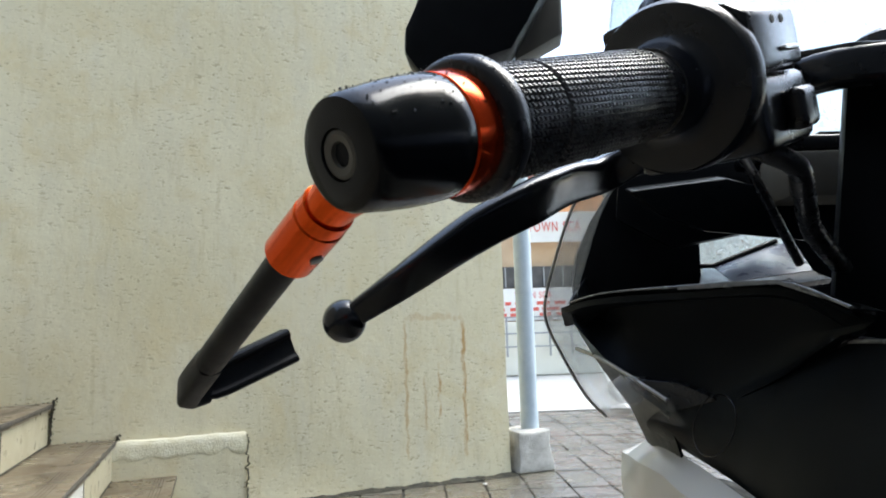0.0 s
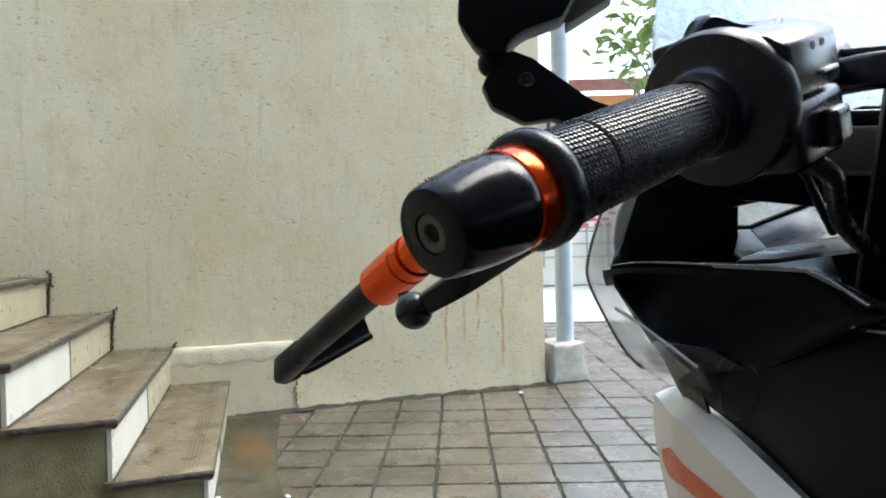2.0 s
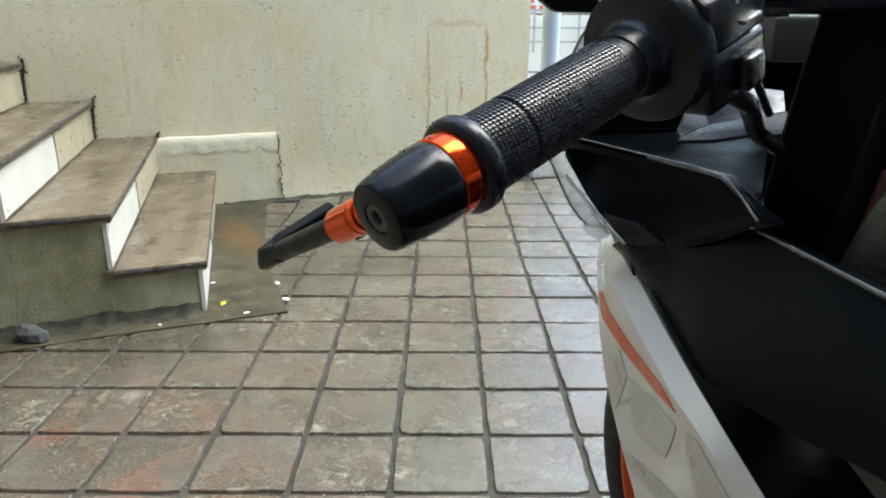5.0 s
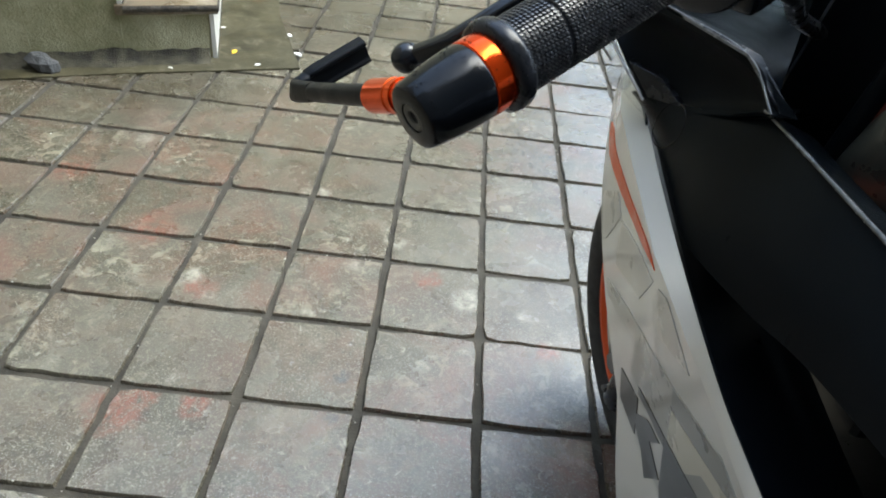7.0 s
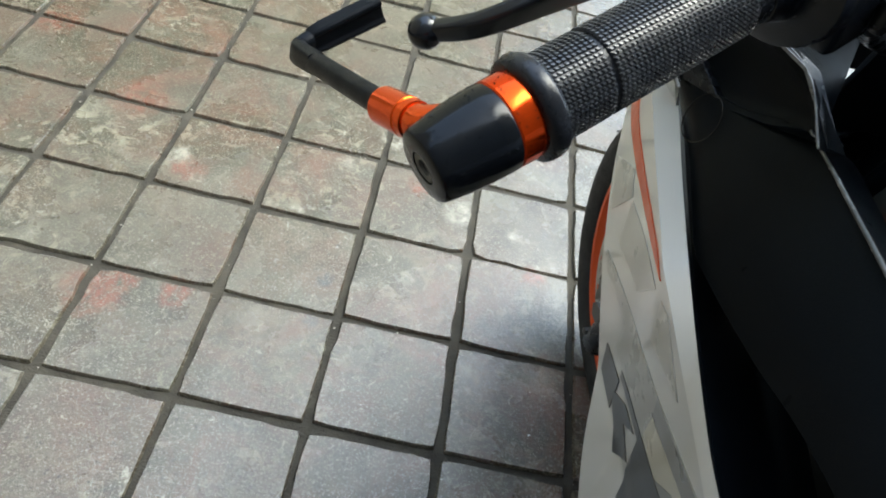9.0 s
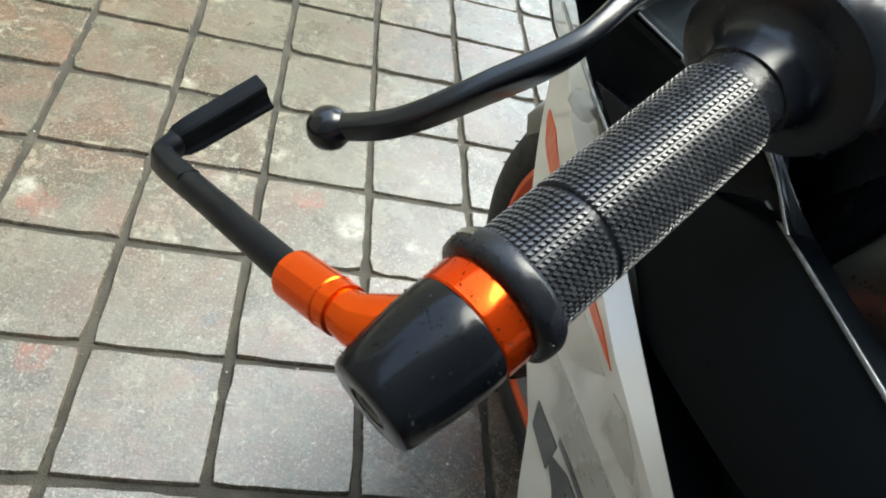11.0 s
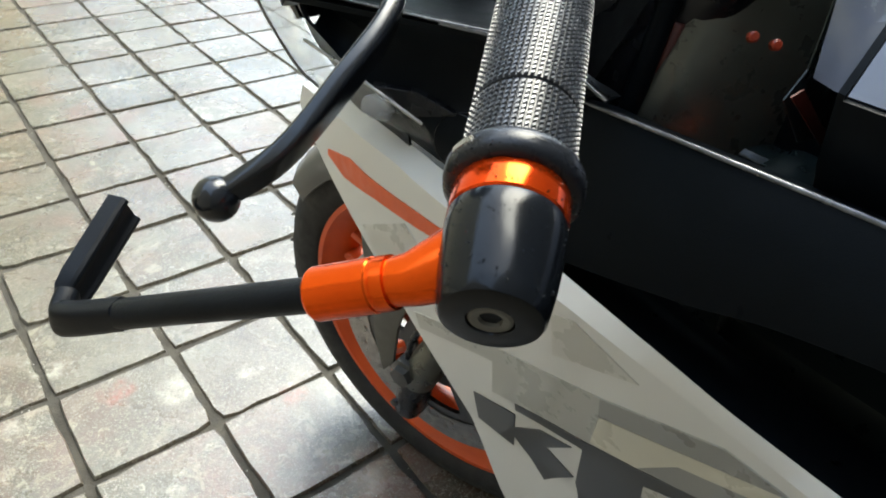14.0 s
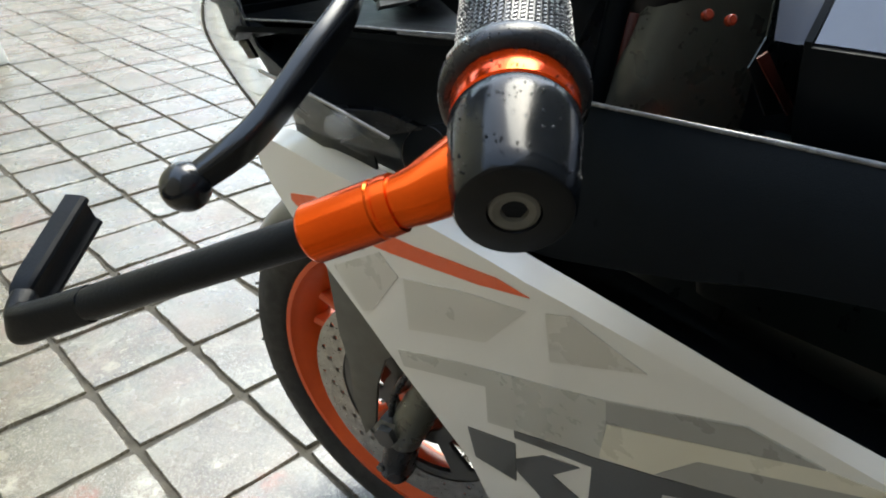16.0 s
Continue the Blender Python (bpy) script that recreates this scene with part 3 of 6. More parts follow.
# mortar patch beside the stairs, with a cracked edge
bm = bmesh.new()
grid = []
for k in range(19):
    u = 1.357 + 0.60 * k / 18
    grid.append([wp(u + 0.012 * noise.noise(Vector((j * 1.3, k * 0.2, 5.0))), 0.020 + 0.006 * noise.noise(Vector((k * 0.6, j * 0.9, 8.0))),
                    0.325 * j / 8 + (0.006 * noise.noise(Vector((k * 0.5, 2.0, 1.0))) if j == 8 else 0)) for j in range(9)])
part("mortar_patch", sheet(grid, push=-WN * 0.03), PLASTER, cream_wall, "proud patch of plaster at the foot of the wall", 60)
grid = []
for k in range(31):
    u = 1.360 + 0.60 * k / 30
    low = 0.248 + 0.020 * noise.noise(Vector((k * 0.33, 4.0, 1.0))) + 0.010 * noise.noise(Vector((k * 0.9, 1.0, 1.0)))
    top = 0.326 + 0.006 * noise.noise(Vector((k * 0.23, 2.0, 7.0)))
    grid.append([wp(u, 0.012, low - 0.012), wp(u, 0.0225, low + 0.004)] + [wp(u, 0.0245 + 0.003 * noise.noise(Vector((k * 0.7, j * 0.9, 2.0))), low + (top - low) * j / 5) for j in range(1, 5)] + [wp(u, 0.020, top), wp(u, 0.010, top + 0.006)])
part("mortar_band", sheet(grid, push=-WN * 0.012), PATCH, cream_wall, "rough pale mortar along the patch's top", 60)
bm = bmesh.new()
pts = [wp(1.350 + 0.020 * noise.noise(Vector((j * 0.55, 9.0, 1.0))), 0.022, 0.01 + 0.31 * j / 36) for j in range(37)]
part("crack", loft(pts, [(max(0.0006, 0.0035 + 0.005 * noise.noise(Vector((j * 0.7, 3.0, 2.0)))), 0.004) for j in range(37)], WN, 6), DIRT, cream_wall, "dark crack down the patch's edge", 60)
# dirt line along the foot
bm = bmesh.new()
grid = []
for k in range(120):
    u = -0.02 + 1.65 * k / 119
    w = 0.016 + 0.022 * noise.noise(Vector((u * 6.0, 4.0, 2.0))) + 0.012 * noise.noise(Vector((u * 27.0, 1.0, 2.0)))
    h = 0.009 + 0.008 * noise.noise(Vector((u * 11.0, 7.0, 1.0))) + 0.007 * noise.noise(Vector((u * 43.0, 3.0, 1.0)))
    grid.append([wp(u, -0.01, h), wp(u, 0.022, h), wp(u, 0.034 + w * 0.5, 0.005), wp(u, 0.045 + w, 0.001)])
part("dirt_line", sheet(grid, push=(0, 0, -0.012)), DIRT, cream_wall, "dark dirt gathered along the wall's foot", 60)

# unseen walls added to shade the yard, open to front and right
setting("unseen_wall_south", box((-2.3, -2.5, -0.01), (2.6, -2.2, 8.0)), DARK_WALL, "unseen dark wall added behind the motorcycle to shade the yard", "wall")
setting("unseen_wall_west", box((-2.3, -2.2, -0.01), (-2.0, 0.40, 3.4)), PLAIN_WALL, "unseen side wall added to hold back sky light", "wall")
setting("unseen_wall_far_west", box((-4.9, 0.10, -0.01), (-4.6, 2.0, 4.6)), PLAIN_WALL, "unseen wall added beyond the stairs to hold back sky light", "wall")
setting("unseen_wall_east", box((2.3, -2.2, -0.01), (2.6, 0.0, 8.0)), PLAIN_WALL, "unseen side wall added to hold back sky light", "wall")

# ---- stairs ----
RISE, TREAD, SKEW, N0, N1 = 0.17, 0.243, 0.095, 0.0, 1.345
stairs = thing("stairs", wp(1.7, 0.7, 0), "outdoor stairs with brown stone treads and white tile risers", "stairs", "", "structure")


def su(k, n):
    return 1.665 + TREAD * k + SKEW * n


for k in range(7):
    z = RISE * (k + 1)
    a, b = su(k, N0), su(k, N1)
    # tread, in two slabs with a joint
    for n0, n1 in ((N0 - 0.01, 0.70), (0.703, N1 + 0.012)):
        corners = [wp(su(k, n0) - 0.014, n0, z - 0.028), wp(su(k, n1) - 0.014, n1, z - 0.028), wp(su(k + 1, n1) + 0.02, n1, z - 0.028), wp(su(k + 1, n0) + 0.02, n0, z - 0.028)]
        part("tread", plate(corners, (0, 0, 0.028), bevel=0.003), STONE, stairs, "", 40)
    for n0, n1 in ((N0, 0.70), (0.703, N1)):
        corners = [wp(su(k, n0), n0, z - RISE), wp(su(k, n1), n1, z - RISE), wp(su(k, n1) + 0.012, n1, z - RISE), wp(su(k, n0) + 0.012, n0, z - RISE)]
        part("riser", plate(corners, (0, 0, RISE - 0.029)), RISER if n0 else RISER_CREAM, stairs, "white tile riser" if n0 else "yellowed tile riser", 40)
    # worn dark nosing along the front and the open side
    def edge_strip(p, q, out, seed):
        pts, sizes = [], []
        for j in range(19):
            n = noise.noise(Vector((j * 0.9, seed, k * 3.1)))
            pts.append(p.lerp(q, j / 18) + Vector((0, 0, -0.0115 + 0.0015 * n)) - out * 0.0015)
            sizes.append((0.0042 + 0.0014 * n, 0.0098 + 0.0040 * noise.noise(Vector((j * 1.3, seed, k * 1.7)))))
        part("nosing", loft(pts, sizes, (0, 0, 1), 8, 0.3), NOSING, stairs, "worn dark edge of the tread", 50)

    edge_strip(wp(su(k, N0) - 0.014, N0, z), wp(su(k, N1) - 0.014, N1 + 0.012, z), -WU, 1.0)
    edge_strip(wp(su(k, N1) - 0.014, N1 + 0.012, z), wp(su(k + 1, N1) + 0.0, N1 + 0.012, z), WN, 5.0)
    # body under the step
    corners = [wp(su(k, N0) + 0.013, N0, 0), wp(su(k, N1) + 0.013, N1 - 0.003, 0), wp(su(k + 1, N1) + 0.012, N1 - 0.003, 0), wp(su(k + 1, N0) + 0.012, N0, 0)]
    part("step_body", plate(corners, (0, 0, z - 0.029)), SIDE_PLASTER, stairs, "stained grey-green plaster side", 40)

# grooves along the treads, dark joints of the risers
for k in range(4):
    z = RISE * (k + 1)
    for g in (0.030, 0.042, 0.054, 0.066):
        corners = [wp(su(k, n) + g + e, n, z + 0.0002) for n, e in ((0.03, 0), (N1 - 0.03, 0), (N1 - 0.03, 0.0022), (0.03, 0.0022))]
        part("groove", plate(corners, (0, 0, 0.0004)), NOSING, stairs, "", 40)
for k in range(7):
    z = RISE * k
    part("joint", box((-0.0025, -0.0015, z + 0.002), (0.0025, 0.0025, z + RISE - 0.03), 0, 1, Matrix.Translation(wp(su(k, 0.7), 0.7, 0)) @ Matrix((WN, -WU, (0, 0, 1))).transposed().to_4x4()), DIRT, stairs, "dark joint between the riser tiles", 40)
    pts = [wp(su(k, n) - 0.002, n, z + 0.003) for n in [N1 * j / 16 for j in range(17)]]
    part("riser_joint", loft(pts, [(0.0035 + 0.002 * noise.noise(Vector((j * 0.9, k * 2.0, 6.0))), 0.003 + 0.0025 * noise.noise(Vector((j * 1.1, k * 3.0, 2.0)))) for j in range(17)], (0, 0, 1), 6), DIRT, stairs, "dirt in the step's inner corner", 50)

# crumbled dark plaster where the steps meet the wall
random.seed(61)
for k in range(7):
    bm = bmesh.new()
    for j in range(46):
        if j < 30:
            f = j / 29
            c = wp(su(k, 0) - 0.012 - 0.022 * f ** 2 * random.random() + random.gauss(0, 0.005), 0.010, RISE * k + 0.006 + (RISE + 0.012) * f)
            r = random.uniform(0.001, 0.0065) * (0.4 + 0.7 * f)
        else:
            c = wp(su(k, 0) + TREAD * random.random(), 0.008, RISE * (k + 1) + random.uniform(0.001, 0.007))
            r = random.uniform(0.0006, 0.003)
        m = Matrix.Translation(c) @ Euler((random.uniform(0, 3), random.uniform(0, 3), random.uniform(0, 3))).to_matrix().to_4x4() @ Matrix.Diagonal((1.3, 0.8, 1.0, 1))
        bmesh.ops.create_icosphere(bm, subdivisions=1, radius=r, matrix=m)
    pts = [wp(su(k, 0) - 0.006 - 0.012 * (j / 20) ** 2 + 0.007 * noise.noise(Vector((j * 0.6, k * 5.0, 2.0))), 0.006, RISE * k + 0.004 + (RISE + 0.010) * j / 20) for j in range(21)]
    loft(pts, [(0.0055 + 0.0045 * noise.noise(Vector((j * 0.8, k * 4.0, 7.0))), 0.006 + 0.003 * noise.noise(Vector((j * 0.5, k * 3.0, 4.0)))) for j in range(21)], WN, 6, 0, bm)
    part("plaster_edge", bm, DIRT, stairs, "crumbled dark edge against the wall", 20)

# cement apron round the stairs
bm = bmesh.new()
outline = [wp(su(0, -0.0) - 0.25, -0.01, 0), wp(su(0, 0.5) - 0.21, 0.5, 0), wp(su(0, 1.0) - 0.20, 1.0, 0), wp(su(0, N1) - 0.235, N1 + 0.09, 0),
           wp(su(1, N1), N1 + 0.085, 0), wp(su(3, N1), N1 + 0.10, 0), wp(su(6, N1), N1 + 0.11, 0), wp(su(6, N1), N1 - 0.1, 0), wp(su(0, N1) + 0.05, N1 - 0.1, 0), wp(su(0, 0) + 0.05, 0, 0)]
outline = [p + Vector((0, 0, -0.004)) for p in outline]
setting("cement_apron", plate(outline, (0, 0, 0.008), bevel=0.002), CEMENT, "damp stained cement strip round the foot of the stairs", "pavement")
grid = []
for k in range(90):
    f = k / 89
    p = wp(su(0, N1) + 0.02 + 1.5 * f, N1, 0.004)
    w = 0.012 + 0.014 * noise.noise(Vector((f * 14, 1.0, 6.0))) + 0.010 * noise.noise(Vector((f * 70, 2.0, 6.0)))
    grid.append([p + Vector((0, 0, 0.02 + w)), p + WN * 0.008 + Vector((0, 0, 0.006 + w * 0.6)), p + WN * (0.03 + w), p + WN * (0.05 + 1.6 * w) + Vector((0, 0, -0.003))])
part("dirt_line", sheet(grid, push=-WN * 0.004 + Vector((0, 0, -0.006))), DIRT, stairs, "dark dirt at the foot of the stairs", 60)

# ---- things on the pavement ----
bm = ball((0, 0, 0), 0.033, 10, scale=(1.25, 0.85, 0.9))
for v in bm.verts:
    v.co *= 1 + 0.6 * noise.noise(v.co * 28 + Vector((3, 1, 2)))
rock = part("rock", bm, ROCK, None, "", 12)
rock.location = wp(su(1, N1) + 0.22, N1 + 0.045, 0.020)
tagged(rock, "dark grey broken stone lying against the stairs", "rock")


def scrap(name, x, y, s, material, label, seed):
    bm = ball((0, 0, 0), s, 10, scale=(1.3, 0.8, 0.28))
    for v in bm.verts:
        v.co *= 1 + 0.5 * noise.noise(v.co * (0.9 / s) + Vector((seed, 0, 2)))
    ob = part(name, bm, material, None, "", 30)
    ob.location = (x, y, 0.004 + s * 0.22)
    ob.rotation_euler = (0, 0, seed * 1.3)
    return tagged(ob, label, "litter", "litter on the pavement")


scrap("yellow_scrap", -0.79, 1.12, 0.011, YELLOW, "small yellow scrap lying on the cement apron", 1)
for k, (x, y, s) in enumerate(((-0.60, 1.16, 0.012), (-0.70, 1.05, 0.008), (-0.66, 1.30, 0.010), (-0.88, 1.30, 0.007),
                               (0.20, 2.72, 0.014), (-0.93, 0.96, 0.006))):
    scrap("pale_scrap", x, y, s, PAPER, "small pale chip of mortar lying on the ground", k + 2)

# plinth and pole at the wall's corner
plinth_m = Matrix.Translation((0.462, 3.07, 0)) @ Matrix.Rotation(radians(21), 4, "Z")
bm = box((-0.10, -0.10, 0), (0.10, 0.12, 0.215), 0.02, 2, plinth_m)
bmesh.ops.subdivide_edges(bm, edges=bm.edges, cuts=3, use_grid_fill=True)
for v in bm.verts:
    v.co += 0.016 * noise.noise_vector(v.co * 12) * Vector((1, 1, 0.8 if v.co.z > 0.03 else 0))
    if v.co.z < 0.06:
        c = Vector((0.462, 3.07, v.co.z))
        v.co = c + (v.co - c) * 1.12
tagged(part("pole_plinth", bm, WHITEWASH, None, "", 60), "rough whitewashed concrete plinth under a pipe", "plinth")
pole = thing("drain_pipe", (0.49, 3.09, 0.2), "pale blue painted pipe rising from a whitewashed plinth", "pipe")
pm = Matrix.Translation((0.488, 3.09, 0.2))
part("pipe", lathe(pm, [(0, 0.049), (5.0, 0.049)], 28), PIPE, pole)
for z in (1.20, 2.55):
    part("collar", lathe(pm, [(z, 0.05), (z + 0.005, 0.056), (z + 0.055, 0.056), (z + 0.06, 0.05)], 28), PIPE, pole)
for z in (1.97, 3.4):
    part("bracket", box((-0.02, -0.06, z - 0.2), (0.02, 0.0, z - 0.16), 0.004, 1, pm @ Matrix.Rotation(radians(75), 4, "Z")), DARK_BAND, pole)
    part("bracket_arm", box((-0.16, -0.012, z - 0.195), (0.0, 0.012, z - 0.165), 0.003, 1, pm), DARK_BAND, pole)

# ---- far side of the street ----
shop = thing("street_building", (2.4, 11.3, 0), "low street building with a brown wall behind red-lettered boards", "building")
part("wall", box((-3.0, 11.25, 0), (9.0, 12.2, 2.52)), BRICK_BROWN, shop, "brown wall")
part("parapet", box((-3.0, 10.7, 0), (9.0, 10.82, 0.86), 0.02), CREAM, shop, "cream parapet")
part("grille", box((-3.0, 11.19, 1.44), (9.0, 11.248, 1.80)), DARK_BAND, shop, "dark band of grilles")
for k in range(36):
    part("grille_bar", box((-2.9 + k * 0.33, 11.15, 1.45), (-2.88 + k * 0.33, 11.188, 1.79)), GREY_RAIL, shop)
for k in range(14):
    part("rail_post", box((0.6 + k * 0.35, 10.60, 0.30), (0.63 + k * 0.35, 10.63, 0.95), 0.005), GREY_RAIL, shop)
for z in (0.45, 0.66, 0.92):
    part("rail", box((0.0, 10.585, z), (6.0, 10.60, z + 0.025), 0.004), GREY_RAIL, shop)


def lettering(word, size, place, material, parent):
    """Sets a word letter by letter, each a part of its own."""
    x, y, z = place
    for ch in word:
        cu = bpy.data.curves.new("letter", "FONT")
        cu.body, cu.size, cu.extrude = ch, size, 0.004
        tmp = bpy.data.objects.new("letter", cu)
        scene.collection.objects.link(tmp)
        bpy.context.view_layer.update()
        me = bpy.data.meshes.new_from_object(tmp.evaluated_get(bpy.context.evaluated_depsgraph_get()))
        bpy.data.objects.remove(tmp)
        me.transform(Matrix.Diagonal((0.62, 1, 1, 1)))
        lo, hi = min(v.co.x for v in me.vertices), max(v.co.x for v in me.vertices)
        me.transform(Matrix.Translation((x - lo, y, z)) @ Matrix.Rotation(radians(90), 4, "X"))
        me.materials.append(material)
        ob = new("letter", me)
        ob.parent = parent
        ob.matrix_parent_inverse = Matrix.Translation(parent.location).inverted()
        x += hi - lo + 0.11 * size
    return x


upper = thing("name_board", (2.8, 10.98, 2.2), "white board lettered in red on the street building", "sign")
part("board", box((1.66, 10.96, 2.19), (6.2, 11.02, 2.70), 0.01), SIGN_WHITE, upper)
x = lettering("TOWN", 0.235, (1.78, 10.955, 2.37), SIGN_RED, upper)
lettering("SCA", 0.235, (x + 0.07, 10.955, 2.37), SIGN_RED, upper)
lower = thing("banner_board", (1.8, 10.98, 0.88), "white banner with lines of small red writing", "sign")
part("board", box((0.2, 11.00, 0.88), (6.2, 11.04, 1.42), 0.008), SIGN_WHITE, lower)
x = lettering("TOWN", 0.16, (1.52, 10.995, 1.25), SIGN_RED, lower)
lettering("SCA", 0.16, (x + 0.05, 10.995, 1.25), SIGN_RED, lower)
random.seed(8)
for row, z in enumerate((1.14, 1.04, 0.95)):
    x = 0.9
    while x < 4.2:
        w = random.uniform(0.08, 0.3)
        part("writing_bar", box((x, 10.992, z), (x + w, 10.999, z + 0.055)), SIGN_RED, lower)
        x += w + random.uniform(0.05, 0.12)

house = thing("orange_house", (3.5, 14.6, 0), "orange painted house with a brown-red roof across the street", "house")
part("wall", box((2.72, 14.1, 0), (8.5, 17.0, 3.74)), ORANGE_WALL, house)
part("string_course", box((2.66, 14.0, 3.02), (8.6, 14.098, 3.14), 0.01), CREAM, house)
part("lower_wall", box((-6.0, 14.8, 0), (2.71, 17.0, 3.55)), CREAM, house, "pale grey side wing")
part("roof", plate([(-6.3, 13.7, 3.76), (8.9, 13.7, 3.76), (8.9, 17.4, 4.5), (-6.3, 17.4, 4.5)], (0, 0, 0.24)), ROOF_RED, house)
for x in (1.55, 1.95, 2.35, 3.1, 4.2):
    w = part("window", box((x, 14.76 if x < 2.7 else 14.06, 2.7 if x < 2.7 else 2.2), (x + 0.26, 14.799 if x < 2.7 else 14.099, 3.3 if x < 2.7 else 2.9)), DARK_BAND, house, "dark window")
    part("window_frame", box((x - 0.03, 14.74 if x < 2.7 else 14.04, 3.3 if x < 2.7 else 2.9), (x + 0.29, 14.799 if x < 2.7 else 14.099, 3.36 if x < 2.7 else 2.96)), CREAM, w)

# broad-leaved tree in front of the house
tree = thing("banana_tree", (3.1, 10.2, 0), "green broad-leaved tree standing before the orange house", "tree")
part("trunk", loft(smooth_path([(3.1, 10.2, -0.02), (3.05, 10.2, 1.4), (3.15, 10.2, 2.6), (3.05, 10.2, 3.4)]), [(0.11, 0.11), (0.08, 0.08), (0.05, 0.05)], (0, 1, 0), 12), BARK, tree)
random.seed(21)
for k in range(9):
    a = random.uniform(0, 6.28)
    z = random.uniform(2.5, 3.3)
    part("limb", loft(smooth_path([(3.08, 10.2, z), (3.08 + 0.35 * math.cos(a), 10.2 + 0.35 * math.sin(a), z + 0.35), (3.08 + 0.7 * math.cos(a), 10.2 + 0.7 * math.sin(a), z + 0.55)], 5),
                      [(0.03, 0.03), (0.012, 0.012)], (0, 0.2, 1), 8), BARK, tree)
bm = bmesh.new()
for k in range(420):
    a, el = random.uniform(0, 6.28), random.uniform(-0.5, 1.2)
    c = Vector((3.05 + random.gauss(0, 0.42), 10.2 + random.gauss(0, 0.42), 3.75 + random.gauss(0, 0.38)))
    if noise.noise(c * 2.2) < -0.12:
        continue
    L, w = random.uniform(0.14, 0.34), random.uniform(0.035, 0.075)
    m = Matrix.Translation(c) @ Euler((random.uniform(-0.9, 0.9), random.uniform(-0.9, 0.9), a)).to_matrix().to_4x4()
    pts = [(0, 0, 0), (w, L * 0.35, 0.02), (w * 0.8, L * 0.7, 0.0), (0, L, -0.05), (-w * 0.8, L * 0.7, 0.0), (-w, L * 0.35, 0.02)]
    v = [bm.verts.new(m @ Vector(p)) for p in pts]
    bm.faces.new((v[0], v[1], v[2], v[3]))
    bm.faces.new((v[0], v[3], v[4], v[5]))
crown = part("crown", bm, LEAF, tree, "crown of long green leaves", 60)


# ---- the motorcycle ----
bike = thing("motorcycle", (0.26, -0.75, 0), "white, black and orange sport motorcycle parked with its bars turned", "motorcycle")
A = Vector((-0.1245, -0.6896, 0.8033))
D = Vector((0.707, 0.639, 0.303)).normalized()
BAR = frame_of(A, D)          # z along the bar from its outer end inwards, y up, x to the front
BX, BY = BAR.to_3x3() @ Vector((1, 0, 0)), BAR.to_3x3() @ Vector((0, 1, 0))


def at_bar(x, y, s):
    return BAR @ Vector((x, y, s))


# grip: rubber sleeve, woven relief of small raised pads, groove
grip = part("grip", lathe(BAR, [(0.0432, 0.0150), (0.0432, 0.0192), (0.0446, 0.0211), (0.0470, 0.0216), (0.0500, 0.0216), (0.0520, 0.0207), (0.0530, 0.0172), (0.0757, 0.0172), (0.0761, 0.0166),
                                (0.0781, 0.0166), (0.0785, 0.0172), (0.1472, 0.0172), (0.1490, 0.0168), (0.1520, 0.0166), (0.1700, 0.0166), (0.1760, 0.0172), (0.1790, 0.0185)], 64),
            RUBBER, bike, "black rubber grip with a woven relief", 50)
bm = bmesh.new()
AROUND, STEP = 54, 0.00226
row, s = 0, 0.0545
while s < 0.1472:
    if not 0.0754 < s < 0.0788:
        for k in range(AROUND):
            w = 2 * math.pi * (k + 0.06 * row) / AROUND
            hw, hs = 0.38 * 2 * math.pi / AROUND, 0.00088
            ring = []
            for r, f in ((0.0171, 1.0), (0.0182, 0.66)):
                ring.append([bm.verts.new(BAR @ Vector(((r * math.cos(w + a * hw * f)), r * math.sin(w + a * hw * f), s + b * hs * f + 0.00035 * a))) for a, b in ((-1, -1), (1, -1), (1, 1), (-1, 1))])
            lo, hi = ring
            bm.faces.new(hi)
            for q in range(4):
                bm.faces.new((lo[q], lo[(q + 1) % 4], hi[(q + 1) % 4], hi[q]))
    row += 1
    s += STEP
pads = part("relief", bm, PALED_RUBBER, grip, "", 20)
for k in range(7):
    a = 0.55 + 0.055 * k
    r = 0.0216
    c = Vector((r * math.cos(a), r * math.sin(a), 0.0485))
    m = BAR @ Matrix.Translation(c) @ Matrix.Rotation(a, 4, "Z")
    part("marking_bar", box((-0.0003, -0.0004, -0.0011), (0.0004, 0.0004, 0.0011), 0, 1, m), STEEL, grip)

# bar end: orange ring, tapered black weight, countersunk screw
end = part("bar_end_weight", lathe(BAR, [(0.003, 0.0055), (0.0010, 0.0063), (0.0, 0.0067), (0.0, 0.0130), (0.0006, 0.0142), (0.0020, 0.0150), (0.0060, 0.0157), (0.0120, 0.0166), (0.0190, 0.0173), (0.0260, 0.0177), (0.0318, 0.0178), (0.0327, 0.0174), (0.0327, 0.015)], 72),
           ANODISED, bike, "tapered black bar end weight", 30)
part("screw_head", lathe(BAR, [(0.0020, 0.0030), (0.0006, 0.0034), (0.0002, 0.0052), (0.0006, 0.0062), (0.0020, 0.0062)], 40), FENDER, end, "dull steel socket screw", 30)
part("socket", lathe(BAR, [(0.0016, 0.0033), (0.0018, 0.0001)], 6), PLASTIC, end, "", 20)
ring = part("bar_ring", lathe(BAR, [(0.0325, 0.0150), (0.0328, 0.0172), (0.0335, 0.0178), (0.0418, 0.0180), (0.0430, 0.0177), (0.0433, 0.0150)], 72), RING_METAL, bike, "orange anodised clamp ring", 30)

